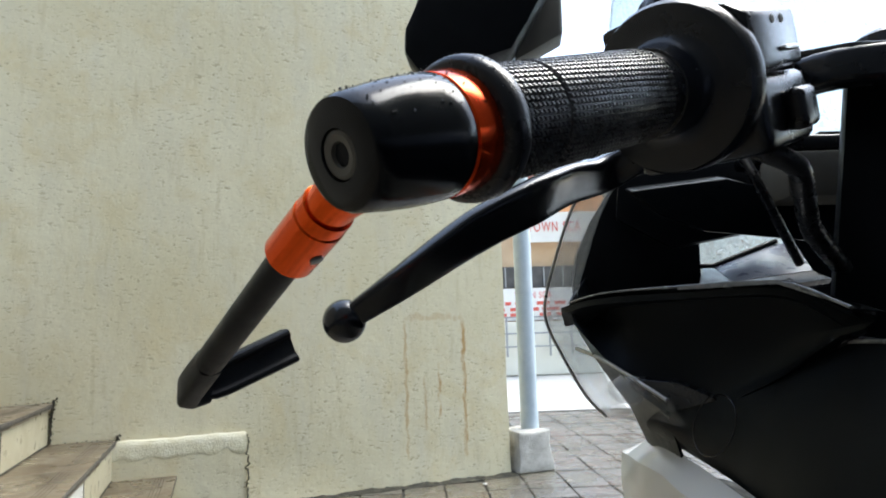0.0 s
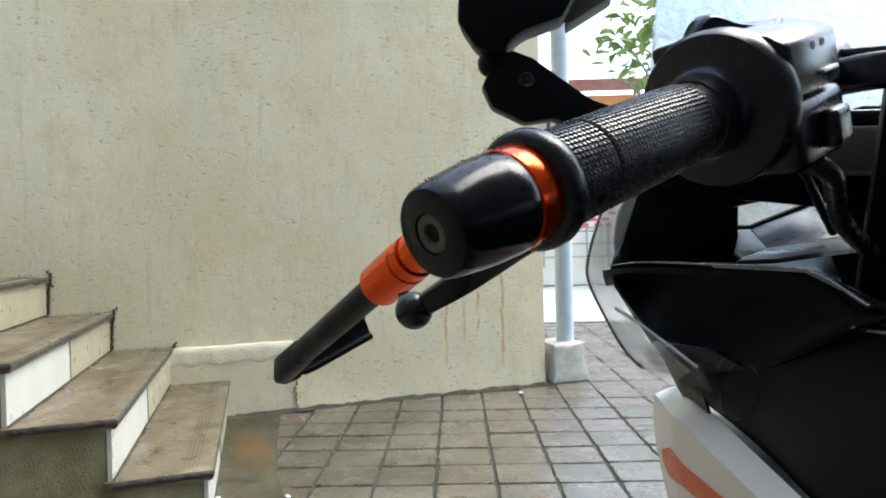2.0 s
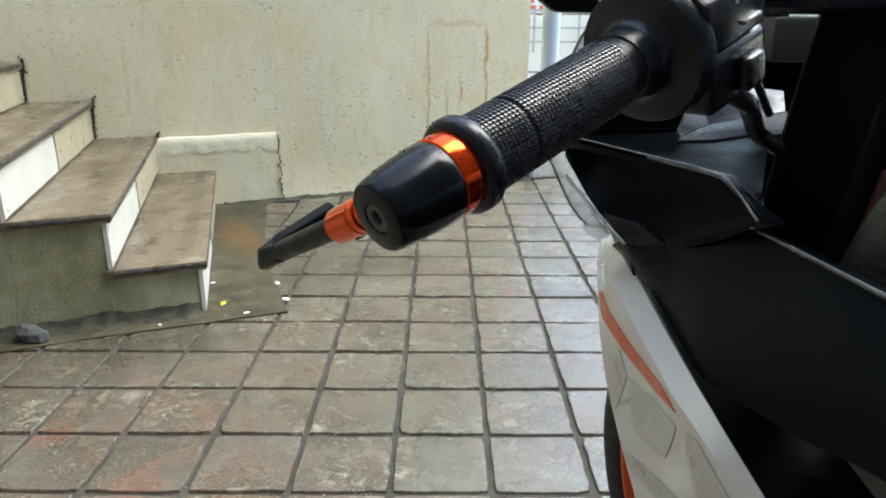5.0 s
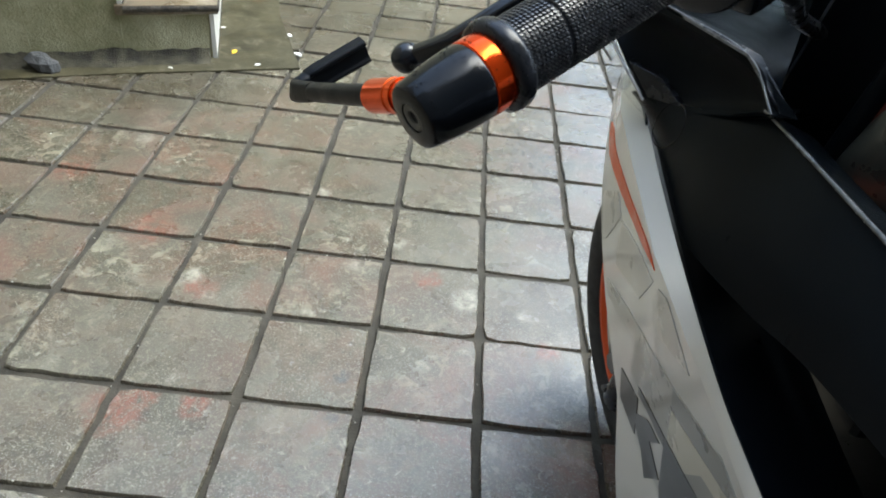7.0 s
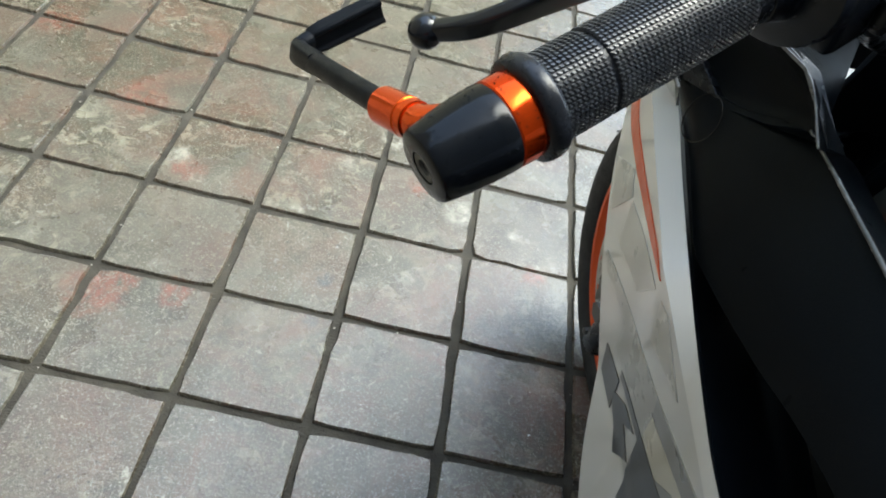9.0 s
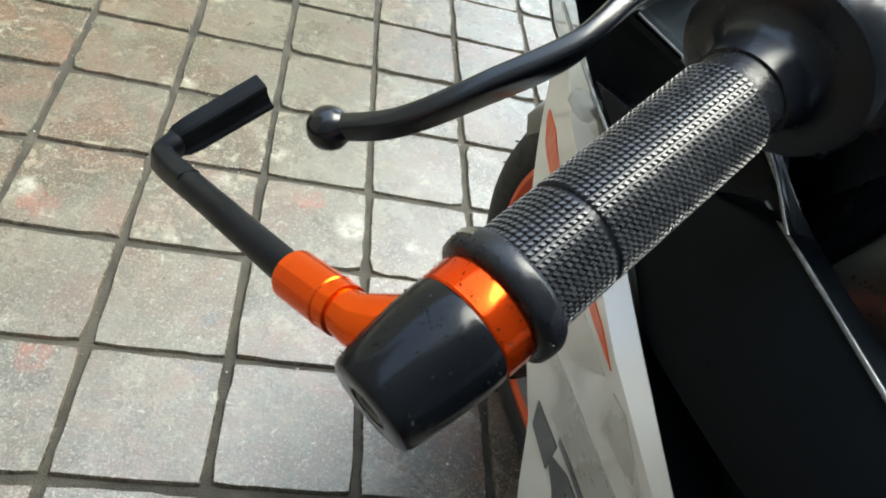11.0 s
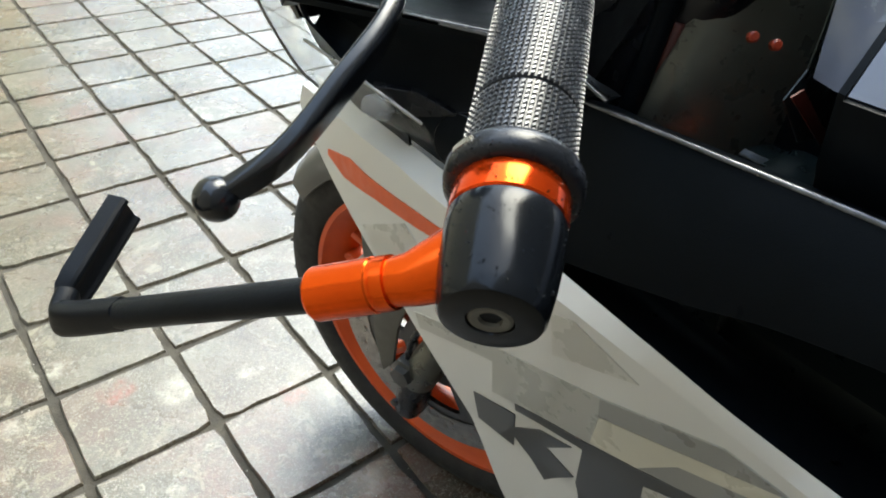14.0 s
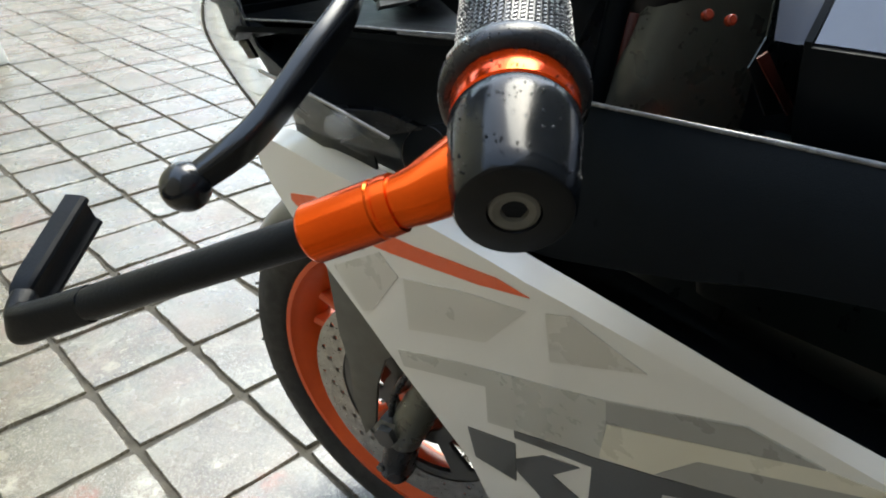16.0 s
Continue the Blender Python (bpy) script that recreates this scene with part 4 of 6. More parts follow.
# lever guard: orange socket, black rod and its angled blade
G1, G2, G3 = Vector((-0.133, -0.653, 0.795)), Vector((-0.1462, -0.6356, 0.7848)), Vector((-0.2088, -0.5425, 0.7352))
G4 = Vector((-0.1683, -0.5110, 0.7552))
GN = (G1 - G2).normalized()
guard = part("lever_guard", loft([G1 - GN * 0.004, G1 + GN * 0.004, G1 + GN * 0.010, at_bar(0.0, 0.0, 0.026) * 0.45 + (G1 + GN * 0.012) * 0.55, at_bar(0.0, 0.0, 0.028)],
                                 [(0.0078, 0.0078), (0.0074, 0.0074), (0.0082, 0.0080), (0.0115, 0.0095), (0.0135, 0.0110)], BY, 56), ORANGE_METAL, bike, "orange anodised guard bracket", 40)
gm = frame_of(G1, G2 - G1)
gl = (G2 - G1).length
part("socket_sleeve", lathe(gm, [(-0.004, 0.0060), (-0.0035, 0.0083), (0.0005, 0.0085), (0.0010, 0.0081), (0.0020, 0.0081), (0.0025, 0.0086), (gl - 0.001, 0.0086), (gl, 0.0080), (gl, 0.005)], 72), ORANGE_METAL, guard, "", 30)
part("set_screw", lathe(frame_of(G1 * 0.5 + G2 * 0.5, (0.4, -0.2, -0.9), (0, 1, 0)), [(0.0078, 0.0022), (0.0090, 0.0022), (0.0092, 0.0016)], 14), DECAL_DARK, guard, "", 30)
gd = (G3 - G2).normalized()
step = G2 + (G3 - G2) * 0.70
part("guard_rod", loft([G2 - gd * 0.006, step - gd * 0.002, step], [(0.0058, 0.0058), (0.0058, 0.0058), (0.0056, 0.0056)], (0, 0, 1), 20), PLASTIC, guard, "black round rod", 40)
bd = (G4 - G3).normalized()
flat = smooth_path([step - gd * 0.001, G3 - gd * 0.012, G3 - gd * 0.003 + bd * 0.002, G3 + bd * 0.010], 7)
part("guard_blade", loft(flat, [(0.0050, 0.0058), (0.0048, 0.0066), (0.0046, 0.0074), (0.0046, 0.0080)], (0.12, -0.25, 0.96), 20, 0.75), PLASTIC, guard, "black bent blade", 40)
# its inner end is a hollow channel
cx = bd.cross(Vector((0.12, -0.25, 0.96))).normalized()
cy = cx.cross(bd)
cx = (cx + cy * 0.3).normalized()
cy = cx.cross(bd)
channel = ((-1, -0.8), (-0.8, -1), (0.6, -1), (0.9, -0.9), (1, -0.75), (0.95, -0.62), (0.7, -0.5), (0.62, -0.4), (0.62, 0.4), (0.7, 0.5), (0.95, 0.62), (1, 0.75), (0.9, 0.9), (0.6, 1), (-0.8, 1), (-1, 0.8))
bm = bmesh.new()
rings = []
for k in range(9):
    f = k / 8
    c = (G3 + bd * 0.006).lerp(G4, f)
    wd, ht = 0.0045 + 0.0002 * f, 0.0079 + 0.0005 * f
    taper = (0.55, 0.92)[k] if k < 2 else 1.0
    wd, ht = wd * taper, ht * taper
    rings.append([bm.verts.new(c + cx * wd * a + cy * ht * b) for a, b in channel])
for p, q in zip(rings, rings[1:]):
    for k in range(len(p)):
        bm.faces.new((p[k], p[(k + 1) % len(p)], q[(k + 1) % len(p)], q[k]))
for ring in (rings[0], rings[-1]):
    bm.faces.new(ring)
part("blade_channel", bm, PLASTIC, guard, "hollow end of the blade", 30)

# clutch lever with its ball
LP = [Vector((-0.139, -0.540, 0.7655)), Vector((-0.112, -0.548, 0.782)), Vector((-0.079, -0.542, 0.804)), Vector((-0.049, -0.529, 0.820)), Vector((-0.028, -0.508, 0.832)), Vector((-0.006, -0.490, 0.840)), Vector((0.012, -0.494, 0.848)), Vector((0.03, -0.512, 0.858))]
lever = part("clutch_lever", loft(smooth_path(LP, 6), [(0.0046, 0.0052), (0.0046, 0.0072), (0.0050, 0.0100), (0.0052, 0.0110), (0.0055, 0.0106), (0.0060, 0.0096), (0.0066, 0.0088), (0.0070, 0.0084)], (0.1, -0.35, 0.93), 28, 0.8), LEVER, bike, "black clutch lever with a ball end", 40)
part("lever_ball", ball(LP[0], 0.0098, 32), LEVER, lever, "", 60)

# switch housing with its parts
part("grip_disc", lathe(BAR, [(0.158, 0.0160), (0.1585, 0.0176), (0.168, 0.0182), (0.1722, 0.0196), (0.1745, 0.0225), (0.1752, 0.0260), (0.1756, 0.0310), (0.1768, 0.0346), (0.1800, 0.0362), (0.1880, 0.0362), (0.1900, 0.0345), (0.1920, 0.030)], 64), HOUSING, bike, "black round flange of the switch housing", 40)
hb = BAR
house_box = part("switch_housing", plate([hb @ Vector((x, y, 0.186)) for x, y in ((-0.034, -0.002), (-0.034, 0.0215), (-0.026, 0.0275), (-0.010, 0.0325), (0.012, 0.0345), (0.030, 0.033), (0.030, -0.002))], (hb @ Vector((0, 0, 0.056))) - (hb @ Vector((0, 0, 0))), bevel=0.0028), HOUSING, bike, "black two-piece switch housing", 40)
part("lower_half", box((-0.032, -0.036, 0.190), (0.028, -0.0035, 0.248), 0.006, 3, hb), HOUSING, house_box, "", 40)
part("indicator_slide", box((0.0285, -0.010, 0.205), (0.034, -0.004, 0.225), 0.002, 2, hb), STEEL, house_box, "pale slide switch", 40)
part("slide_edge", box((-0.036, 0.004, 0.216), (-0.033, 0.0062, 0.234), 0.0006, 1, hb), STEEL, house_box, "worn pale edge", 40)
for s in (0.212, 0.223):
    m = hb @ Matrix.Translation((-0.034, 0.018, s)) @ Matrix.Rotation(radians(-90), 4, "Y")
    part("icon_screw", lathe(m, [(0, 0.0020), (0.0004, 0.0019), (0.0004, 0.0011), (0.0001, 0.0009)], 14), GREY_RAIL, house_box, "", 30)
part("horn_button", box((-0.040, -0.030, 0.212), (-0.031, -0.012, 0.232), 0.004, 3, hb), SATIN, house_box, "", 40)
part("flash_trigger", loft(smooth_path([at_bar(0.012, 0.026, 0.189), at_bar(0.006, 0.038, 0.196), at_bar(-0.002, 0.033, 0.206), at_bar(-0.010, 0.029, 0.222), at_bar(-0.012, 0.031, 0.232)], 5),
                           [(0.009, 0.004), (0.010, 0.005), (0.007, 0.003), (0.004, 0.002), (0.003, 0.0015)], BY, 14, 0.5), HOUSING, bike, "black curved lever tab on the housing", 40)
part("clutch_perch", loft(smooth_path([at_bar(0.016, 0.0, 0.200), LP[7] * 0.6 + at_bar(0.02, 0, 0.2) * 0.4, LP[7], LP[6]], 4), [(0.010, 0.012), (0.010, 0.010), (0.009, 0.010)], (0, 0, 1), 16, 0.4), HOUSING, bike, "black clutch lever perch", 40)
part("handlebar_tube", lathe(BAR, [(0.17, 0.0110), (0.33, 0.0110)], 28), SATIN, bike, "", 40)

# cables from the housing
for k, (pts, r) in enumerate((
        ([at_bar(0.0, -0.028, 0.225), (0.070, -0.543, 0.832), (0.084, -0.525, 0.821), (0.101, -0.500, 0.806), (0.135, -0.468, 0.788)], 0.0055),
        ([LP[7] + Vector((0.01, 0, 0)), (0.07, -0.47, 0.87), (0.12, -0.40, 0.86), (0.17, -0.36, 0.80)], 0.0035))):
    part("cable", loft(smooth_path(pts, 8), [(r, r), (r, r)], (0.3, 0.2, 0.9), 10), RUBBER, bike, "", 60)

# upper yoke, fork and steering parts
yoke = part("top_yoke", plate([(x, y, 0.892 + 0.19 * (y + 0.53)) for x, y in ((0.098, -0.492), (0.118, -0.522), (0.19, -0.530), (0.30, -0.530), (0.42, -0.500), (0.43, -0.465), (0.30, -0.455), (0.18, -0.455), (0.11, -0.465))], (0, 0, 0.006), bevel=0.002), HOUSING, bike, "satin black upper fork yoke", 40)
part("yoke_front", loft(smooth_path([(0.096, -0.490, 0.888), (0.122, -0.517, 0.888), (0.19, -0.524, 0.888), (0.30, -0.524, 0.888), (0.41, -0.498, 0.888)], 5), [(0.008, 0.010), (0.008, 0.010)], (0, 0, 1), 16, 0.7), HOUSING, yoke, "", 40)
part("fork_cap", lathe(Matrix.Translation((0.165, -0.485, 0.900)), [(0, 0.027), (0.003, 0.027), (0.005, 0.022), (0.015, 0.020), (0.018, 0.016), (0.018, 0.008), (0.015, 0.007)], 28), HOUSING, yoke, "", 30)
part("ignition_lock", lathe(Matrix.Translation((0.265, -0.495, 0.900)), [(0, 0.026), (0.012, 0.026), (0.015, 0.02)], 28), SATIN, yoke, "", 30)
WY, WLEAN = radians(15.2), radians(5.0)
WC = Vector((0.264, -0.270, 0.281))
fwd = Vector((-math.sin(WY), math.cos(WY), 0))
up = Vector((-math.cos(WY) * math.sin(WLEAN), -math.sin(WY) * math.sin(WLEAN), math.cos(WLEAN)))
left = up.cross(fwd)
rake = (up * math.cos(radians(23.5)) - fwd * math.sin(radians(23.5))).normalized()
for arm_side in (1, -1):
    foot = WC + left * 0.092 * arm_side - fwd * 0.004
    part("fork_leg", lathe(frame_of(foot - rake * 0.03, rake, fwd), [(0, 0.018), (0.01, 0.023), (0.06, 0.024), (0.10, 0.021), (0.25, 0.0205)], 28), SILVER, bike, "dull grey lower fork leg", 40)
    part("fork_tube", lathe(frame_of(foot, rake, fwd), [(0.22, 0.0210), (0.22, 0.0275), (0.225, 0.029), (0.40, 0.029), (0.63, 0.0275), (0.64, 0.026)], 32), SATIN, bike, "black upper fork tube", 40)

# front wheel
wm = Matrix.Translation(WC) @ Matrix((fwd, up, left)).transposed().to_4x4()
wheel = part("front_wheel", lathe(wm, [(-0.026, 0.014), (-0.030, 0.030), (-0.020, 0.034), (0.020, 0.034), (0.030, 0.030), (0.026, 0.014)], 32), ORANGE_PAINT, bike, "orange cast front wheel", 40)
part("tyre", lathe(wm, [(-0.040, 0.222), (-0.050, 0.232), (-0.055, 0.252), (-0.049, 0.272), (-0.034, 0.286), (-0.014, 0.2925), (0.014, 0.2925), (0.034, 0.286), (0.049, 0.272), (0.055, 0.252), (0.050, 0.232), (0.040, 0.222)], 96, True), TYRE, wheel, "black road tyre", 50)
bm = bmesh.new()
for k in range(34):
    for sd in (1, -1):
        a0 = 2 * math.pi * (k + (0.5 if sd < 0 else 0)) / 34
        pts = []
        for q in range(5):
            z = sd * (0.006 + 0.0085 * q)
            r = 0.2932 - 4.2 * z * z
            a = a0 + 0.03 * q
            pts.append(wm @ Vector((r * math.cos(a), r * math.sin(a), z)))
        loft(pts, [(0.0022, 0.0010), (0.0022, 0.0010)], pts[0] - WC, 4, 0, bm)
part("tread_groove", bm, DECAL_DARK, wheel, "", 40)
part("rim", lathe(wm, [(-0.043, 0.226), (-0.046, 0.226), (-0.046, 0.219), (-0.038, 0.212), (-0.028, 0.196), (-0.010, 0.190), (0.010, 0.190), (0.028, 0.196), (0.038, 0.212), (0.046, 0.219), (0.046, 0.226), (0.043, 0.226), (0.034, 0.214), (0.0, 0.200), (-0.034, 0.214)], 96, True), ORANGE_PAINT, wheel, "orange rim", 40)
for k in range(5):
    for dv in (-0.13, 0.13):
        a = 2 * math.pi * k / 5 + 0.35
        pts = [wm @ Vector((0.030 * math.cos(a + dv * 2.0), 0.030 * math.sin(a + dv * 2.0), 0.008)), wm @ Vector((0.11 * math.cos(a + dv * 1.1), 0.11 * math.sin(a + dv * 1.1), 0.012)), wm @ Vector((0.200 * math.cos(a + dv), 0.200 * math.sin(a + dv), 0.010))]
        part("spoke", loft(pts, [(0.008, 0.014), (0.007, 0.012), (0.009, 0.016)], left, 12, 0.5), ORANGE_PAINT, wheel, "", 40)
# brake disc with drilled holes
bm = bmesh.new()
NA, NR = 120, 7
for zz in (0.058, 0.062):
    vg = [[bm.verts.new(wm @ Vector(((0.118 + 0.042 * r / NR) * math.cos(2 * math.pi * a / NA), (0.118 + 0.042 * r / NR) * math.sin(2 * math.pi * a / NA), zz))) for r in range(NR + 1)] for a in range(NA)]
    for a in range(NA):
        for r in range(NR):
            if (a % 6 == 1 and r == 1) or (a % 6 == 3 and r == 3) or (a % 6 == 5 and r == 5):
                continue
            b = (a + 1) % NA
            bm.faces.new((vg[a][r], vg[b][r], vg[b][r + 1], vg[a][r + 1]))
part("brake_disc", bm, STEEL, wheel, "drilled steel brake disc", 30)
bm = bmesh.new()
CA = 60
for zz in (0.054, 0.060):
    vg = [[bm.verts.new(wm @ Vector((q * math.cos(2 * math.pi * a / CA), q * math.sin(2 * math.pi * a / CA), zz))) for q in (0.036, 0.056, 0.072, 0.088, 0.104, 0.119)] for a in range(CA)]
    for a in range(CA):
        for r in range(5):
            if r in (1, 2, 3) and a % 10 in (1, 2, 3, 4, 5, 6, 7):
                continue
            b = (a + 1) % CA
            bm.faces.new((vg[a][r], vg[b][r], vg[b][r + 1], vg[a][r + 1]))
part("disc_carrier", bm, DECAL_DARK, wheel, "dark spoked disc carrier", 40)
# added plate darkens the see-through wheel in place of the bike's shadow
part("shade_plate", lathe(wm, [(-0.048, 0.02), (-0.048, 0.186), (-0.052, 0.188), (-0.052, 0.02)], 48), PLASTIC, wheel, "added dark plate for the shade beyond the hub", 40)
foot = WC + left * 0.092 + fwd * 0.012
part("brake_caliper", box((-0.035, -0.055, -0.028), (0.03, 0.055, 0.022), 0.012, 3, Matrix.Translation(WC + left * 0.068 - fwd * 0.105 + up * 0.075) @ Matrix((fwd, rake, left)).transposed().to_4x4()), SATIN, bike, "black brake caliper", 40)
part("axle_nut", lathe(frame_of(foot, left, up), [(0.0, 0.022), (0.020, 0.022), (0.022, 0.016), (0.03, 0.015)], 6), DECAL_DARK, bike, "", 30)
# front fender over the tyre
rows = []
for k in range(15):
    a = radians(35 + 105 * k / 14)
    rows.append([wm @ Vector((r * math.cos(a), r * math.sin(a), z)) for r, z in ((0.262, -0.066), (0.290, -0.060), (0.306, -0.036), (0.311, 0.0), (0.306, 0.036), (0.290, 0.060), (0.262, 0.066))])
fender = part("front_fender", sheet(rows, 0.003), DECAL_DARK, bike, "dark grey front mudguard", 50)
fl = foot + left * 0.004
part("fork_guard", plate([fl + fwd * a + rake * b for a, b in ((0.17, 0.31), (0.160, 0.230), (0.118, 0.133), (0.090, 0.084), (0.067, 0.023), (0.030, -0.040), (0.024, -0.009), (0.044, 0.067), (0.048, 0.116), (0.030, 0.16), (0.0, 0.31))], left * 0.005, bevel=0.0015), FENDER, bike, "matt grey fork guard", 40)
clamp = part("axle_clamp", loft([fl + fwd * a + rake * b - left * 0.012 for a, b in ((-0.016, 0.030), (-0.014, 0.0), (-0.016, -0.035), (-0.022, -0.070), (-0.030, -0.105), (-0.034, -0.128))],
                                [(0.018, 0.020), (0.024, 0.026), (0.022, 0.024), (0.019, 0.027), (0.020, 0.026), (0.010, 0.014)], left, 18, 0.4), SATIN, bike, "black fork foot with the caliper mount", 40)
for a, b in ((0.000, -0.030), (-0.012, -0.088)):
    part("pinch_bolt", lathe(frame_of(fl + fwd * a + rake * b + left * 0.008, left, up), [(0.0, 0.006), (0.006, 0.006), (0.007, 0.004)], 6), DECAL_DARK, clamp, "", 30)
part("brake_hose", loft(smooth_path([fl + fwd * -0.03 + rake * -0.06, fl + fwd * 0.010 + rake * 0.02 + left * 0.004, fl + fwd * 0.018 + rake * 0.09 + left * 0.002, fl - fwd * 0.01 + rake * 0.20], 6), [(0.0045, 0.0045), (0.0045, 0.0045)], left, 10), RUBBER, bike, "black brake hose", 60)

# white side fairing: a nearly flat panel leaning in towards its foot, rolling in at the nose
def bulge(y, z):
    """The outer x of the panel at (y, z)."""
    low = z if z > 0.42 else 0.42 + 0.3 * (z - 0.42)
    q = (y + 0.365) / 0.02
    roll = 0.02 * (math.log1p(math.exp(q)) if q < 30 else q)
    return 0.045 + 0.27 * (0.646 - low) - 0.12 * (y + 0.563) + 0.9 * max(0.0, y + 0.563) * (z - 0.52) + 0.2 * roll


def on_line(line, x):
    """The height of a line of (x, height), falling in x, at x."""
    for (x0, h0), (x1, h1) in zip(line, line[1:]):
        if x >= x1:
            return h0 + (h1 - h0) * (x - x0) / (x1 - x0)
    return line[-1][1]


FRONT = smooth_path([(0, -0.214, 0.646), (0, -0.209, 0.620), (0, -0.259, 0.595), (0, -0.336, 0.561), (0, -0.379, 0.534), (0, -0.414, 0.499), (0, -0.449, 0.459), (0, -0.486, 0.408), (0, -0.520, 0.345), (0, -0.56, 0.28)], 5)
CREASE = [(p.y, p.z) for p in smooth_path([(0, -0.200, 0.645), (0, -0.300, 0.658), (0, -0.400, 0.667), (0, -0.440, 0.664), (0, -0.500, 0.661), (0, -0.552, 0.657), (0, -0.591, 0.651), (0, -0.626, 0.644), (0, -0.672, 0.636), (0, -0.709, 0.628), (0, -0.800, 0.609), (0, -1.06, 0.556)], 5)]


def side(v, w):
    """The panel's (y, z): v from its front edge to the back, w from the crease to its foot."""
    f = w * (len(FRONT) - 1)
    i = min(int(f), len(FRONT) - 2)
    a = FRONT[i].lerp(FRONT[i + 1], f - i)
    y = a.y + (-1.05 - a.y) * v
    z = a.z + (0.558 + (0.26 - 0.558) * w - a.z) * v
    y_top = FRONT[0].y + (-1.05 - FRONT[0].y) * v
    straight = FRONT[0].z + (0.558 - FRONT[0].z) * v
    return y, z + (on_line(CREASE, y_top) - straight) * (1 - w) ** 1.5


def on_side(y, z, lift=0.0):
    return Vector((bulge(y, z) - (0.7 * lift + 0.0003 if lift else 0.0), y, z))


fairing = part("side_fairing", sheet([[on_side(*side(v / 110, w / 70)) for v in range(111)] for w in range(71)], push=(0.003, 0, 0)), WHITE_PAINT, bike, "glossy white side fairing with grey and orange graphics", 40)
TOPI = smooth_path([(0.088, -0.214, 0.652), (0.079, -0.262, 0.662), (0.070, -0.310, 0.669), (0.060, -0.360, 0.674), (0.057, -0.420, 0.676), (0.0545, -0.490, 0.672), (0.055, -0.556, 0.665), (0.0557, -0.590, 0.6615), (0.057, -0.620, 0.6575), (0.0595, -0.655, 0.652), (0.0635, -0.685, 0.6455), (0.070, -0.713, 0.638), (0.088, -0.80, 0.619), (0.134, -1.05, 0.568)], 5)
TOPO = [on_side(q.y, on_line(CREASE, q.y)) for q in TOPI]
part("fairing_edge", sheet([TOPO, [p + Vector((0, 0, 0.001)) for p in TOPI]], push=(0.001, 0, -0.003)), WHITE_PAINT, fairing, "bright bevelled top edge", 30)
part("fairing_lip", sheet([[p + Vector((0.0005, 0, 0.0005)) for p in TOPI], [p + Vector((0.004, 0, -0.004)) for p in TOPI], [p + Vector((0.012, 0, -0.016)) for p in TOPI], [p + Vector((0.09, 0, -0.040)) for p in TOPI]], push=(0.001, 0, -0.003)), MATT, fairing, "black inner lip", 30)


def decal(name, outline, material, label, lift=0.0008):
    """A thin sticker on the panel, given by its outline in (y, z)."""
    bm = bmesh.new()
    bm.faces.new([bm.verts.new(Vector((y, z, 0))) for y, z in outline])
    bm.normal_update()
    bmesh.ops.triangulate(bm, faces=bm.faces)
    for _ in range(4):
        bmesh.ops.subdivide_edges(bm, edges=[e for e in bm.edges if e.calc_length() > 0.014], cuts=1)
        bmesh.ops.triangulate(bm, faces=bm.faces)
    faces = [[v.index for v in f.verts] for f in bm.faces] if not bm.verts.index_update() else []
    rim = [[v.index for v in e.verts] for e in bm.edges if e.is_boundary]
    flat = [v.co.copy() for v in bm.verts]
    bm.clear()
    over = [bm.verts.new(on_side(q.x, q.y, lift)) for q in flat]
    under = [bm.verts.new(on_side(q.x, q.y) + Vector((0.001, 0, 0))) for q in flat]
    for f in faces:
        bm.faces.new([over[k] for k in f])
        bm.faces.new([under[k] for k in reversed(f)])
    for a, b in rim:
        bm.faces.new((over[a], over[b], under[b], under[a]))
    return part(name, bm, material, fairing, label, 40)


decal("pale_facet", [(-0.349, 0.571), (-0.418, 0.614), (-0.436, 0.599), (-0.396, 0.547), (-0.384, 0.540)], DECAL_PALE, "pale grey facet", 0.0005)
decal("pale_facet", [(-0.442, 0.600), (-0.503, 0.618), (-0.560, 0.630), (-0.518, 0.578), (-0.438, 0.548)], DECAL_PALE, "pale grey facet", 0.0005)
decal("pale_facet", [(-0.575, 0.636), (-0.593, 0.643), (-0.640, 0.622), (-0.574, 0.593)], DECAL_PALE, "pale grey facet", 0.0005)
decal("stripe", [(-0.281, 0.613), (-0.332, 0.630), (-0.377, 0.632), (-0.421, 0.635), (-0.460, 0.637), (-0.509, 0.643), (-0.540, 0.647), (-0.565, 0.644), (-0.522, 0.633), (-0.473, 0.625), (-0.430, 0.619), (-0.376, 0.614), (-0.317, 0.603), (-0.281, 0.607)], ORANGE_PAINT, "orange flash", 0.0008)
decal("grey_band", [(-0.420, 0.517), (-0.492, 0.542), (-0.613, 0.581), (-0.696, 0.616), (-0.735, 0.610), (-0.612, 0.557), (-0.605, 0.514), (-0.532, 0.4915), (-0.507, 0.484), (-0.511, 0.528), (-0.424, 0.500)], DECAL_MID, "mid-grey band", 0.0005)
decal("grey_wing", [(-0.613, 0.580), (-0.696, 0.615), (-0.735, 0.609), (-0.612, 0.5575)], DECAL_GREY, "darker grey wing", 0.0009)
decal("beige_block", [(-0.6125, 0.5565), (-0.735, 0.6090), (-0.771, 0.614), (-0.771, 0.610), (-0.672, 0.565), (-0.644, 0.528), (-0.605, 0.516)], DECAL_BEIGE, "beige block", 0.0007)
decal("grey_wedge", [(-0.672, 0.5645), (-0.758, 0.605), (-0.800, 0.605), (-0.800, 0.590), (-0.783, 0.590), (-0.704, 0.551), (-0.645, 0.5285)], DECAL_GREY, "mid-grey wedge", 0.0005)
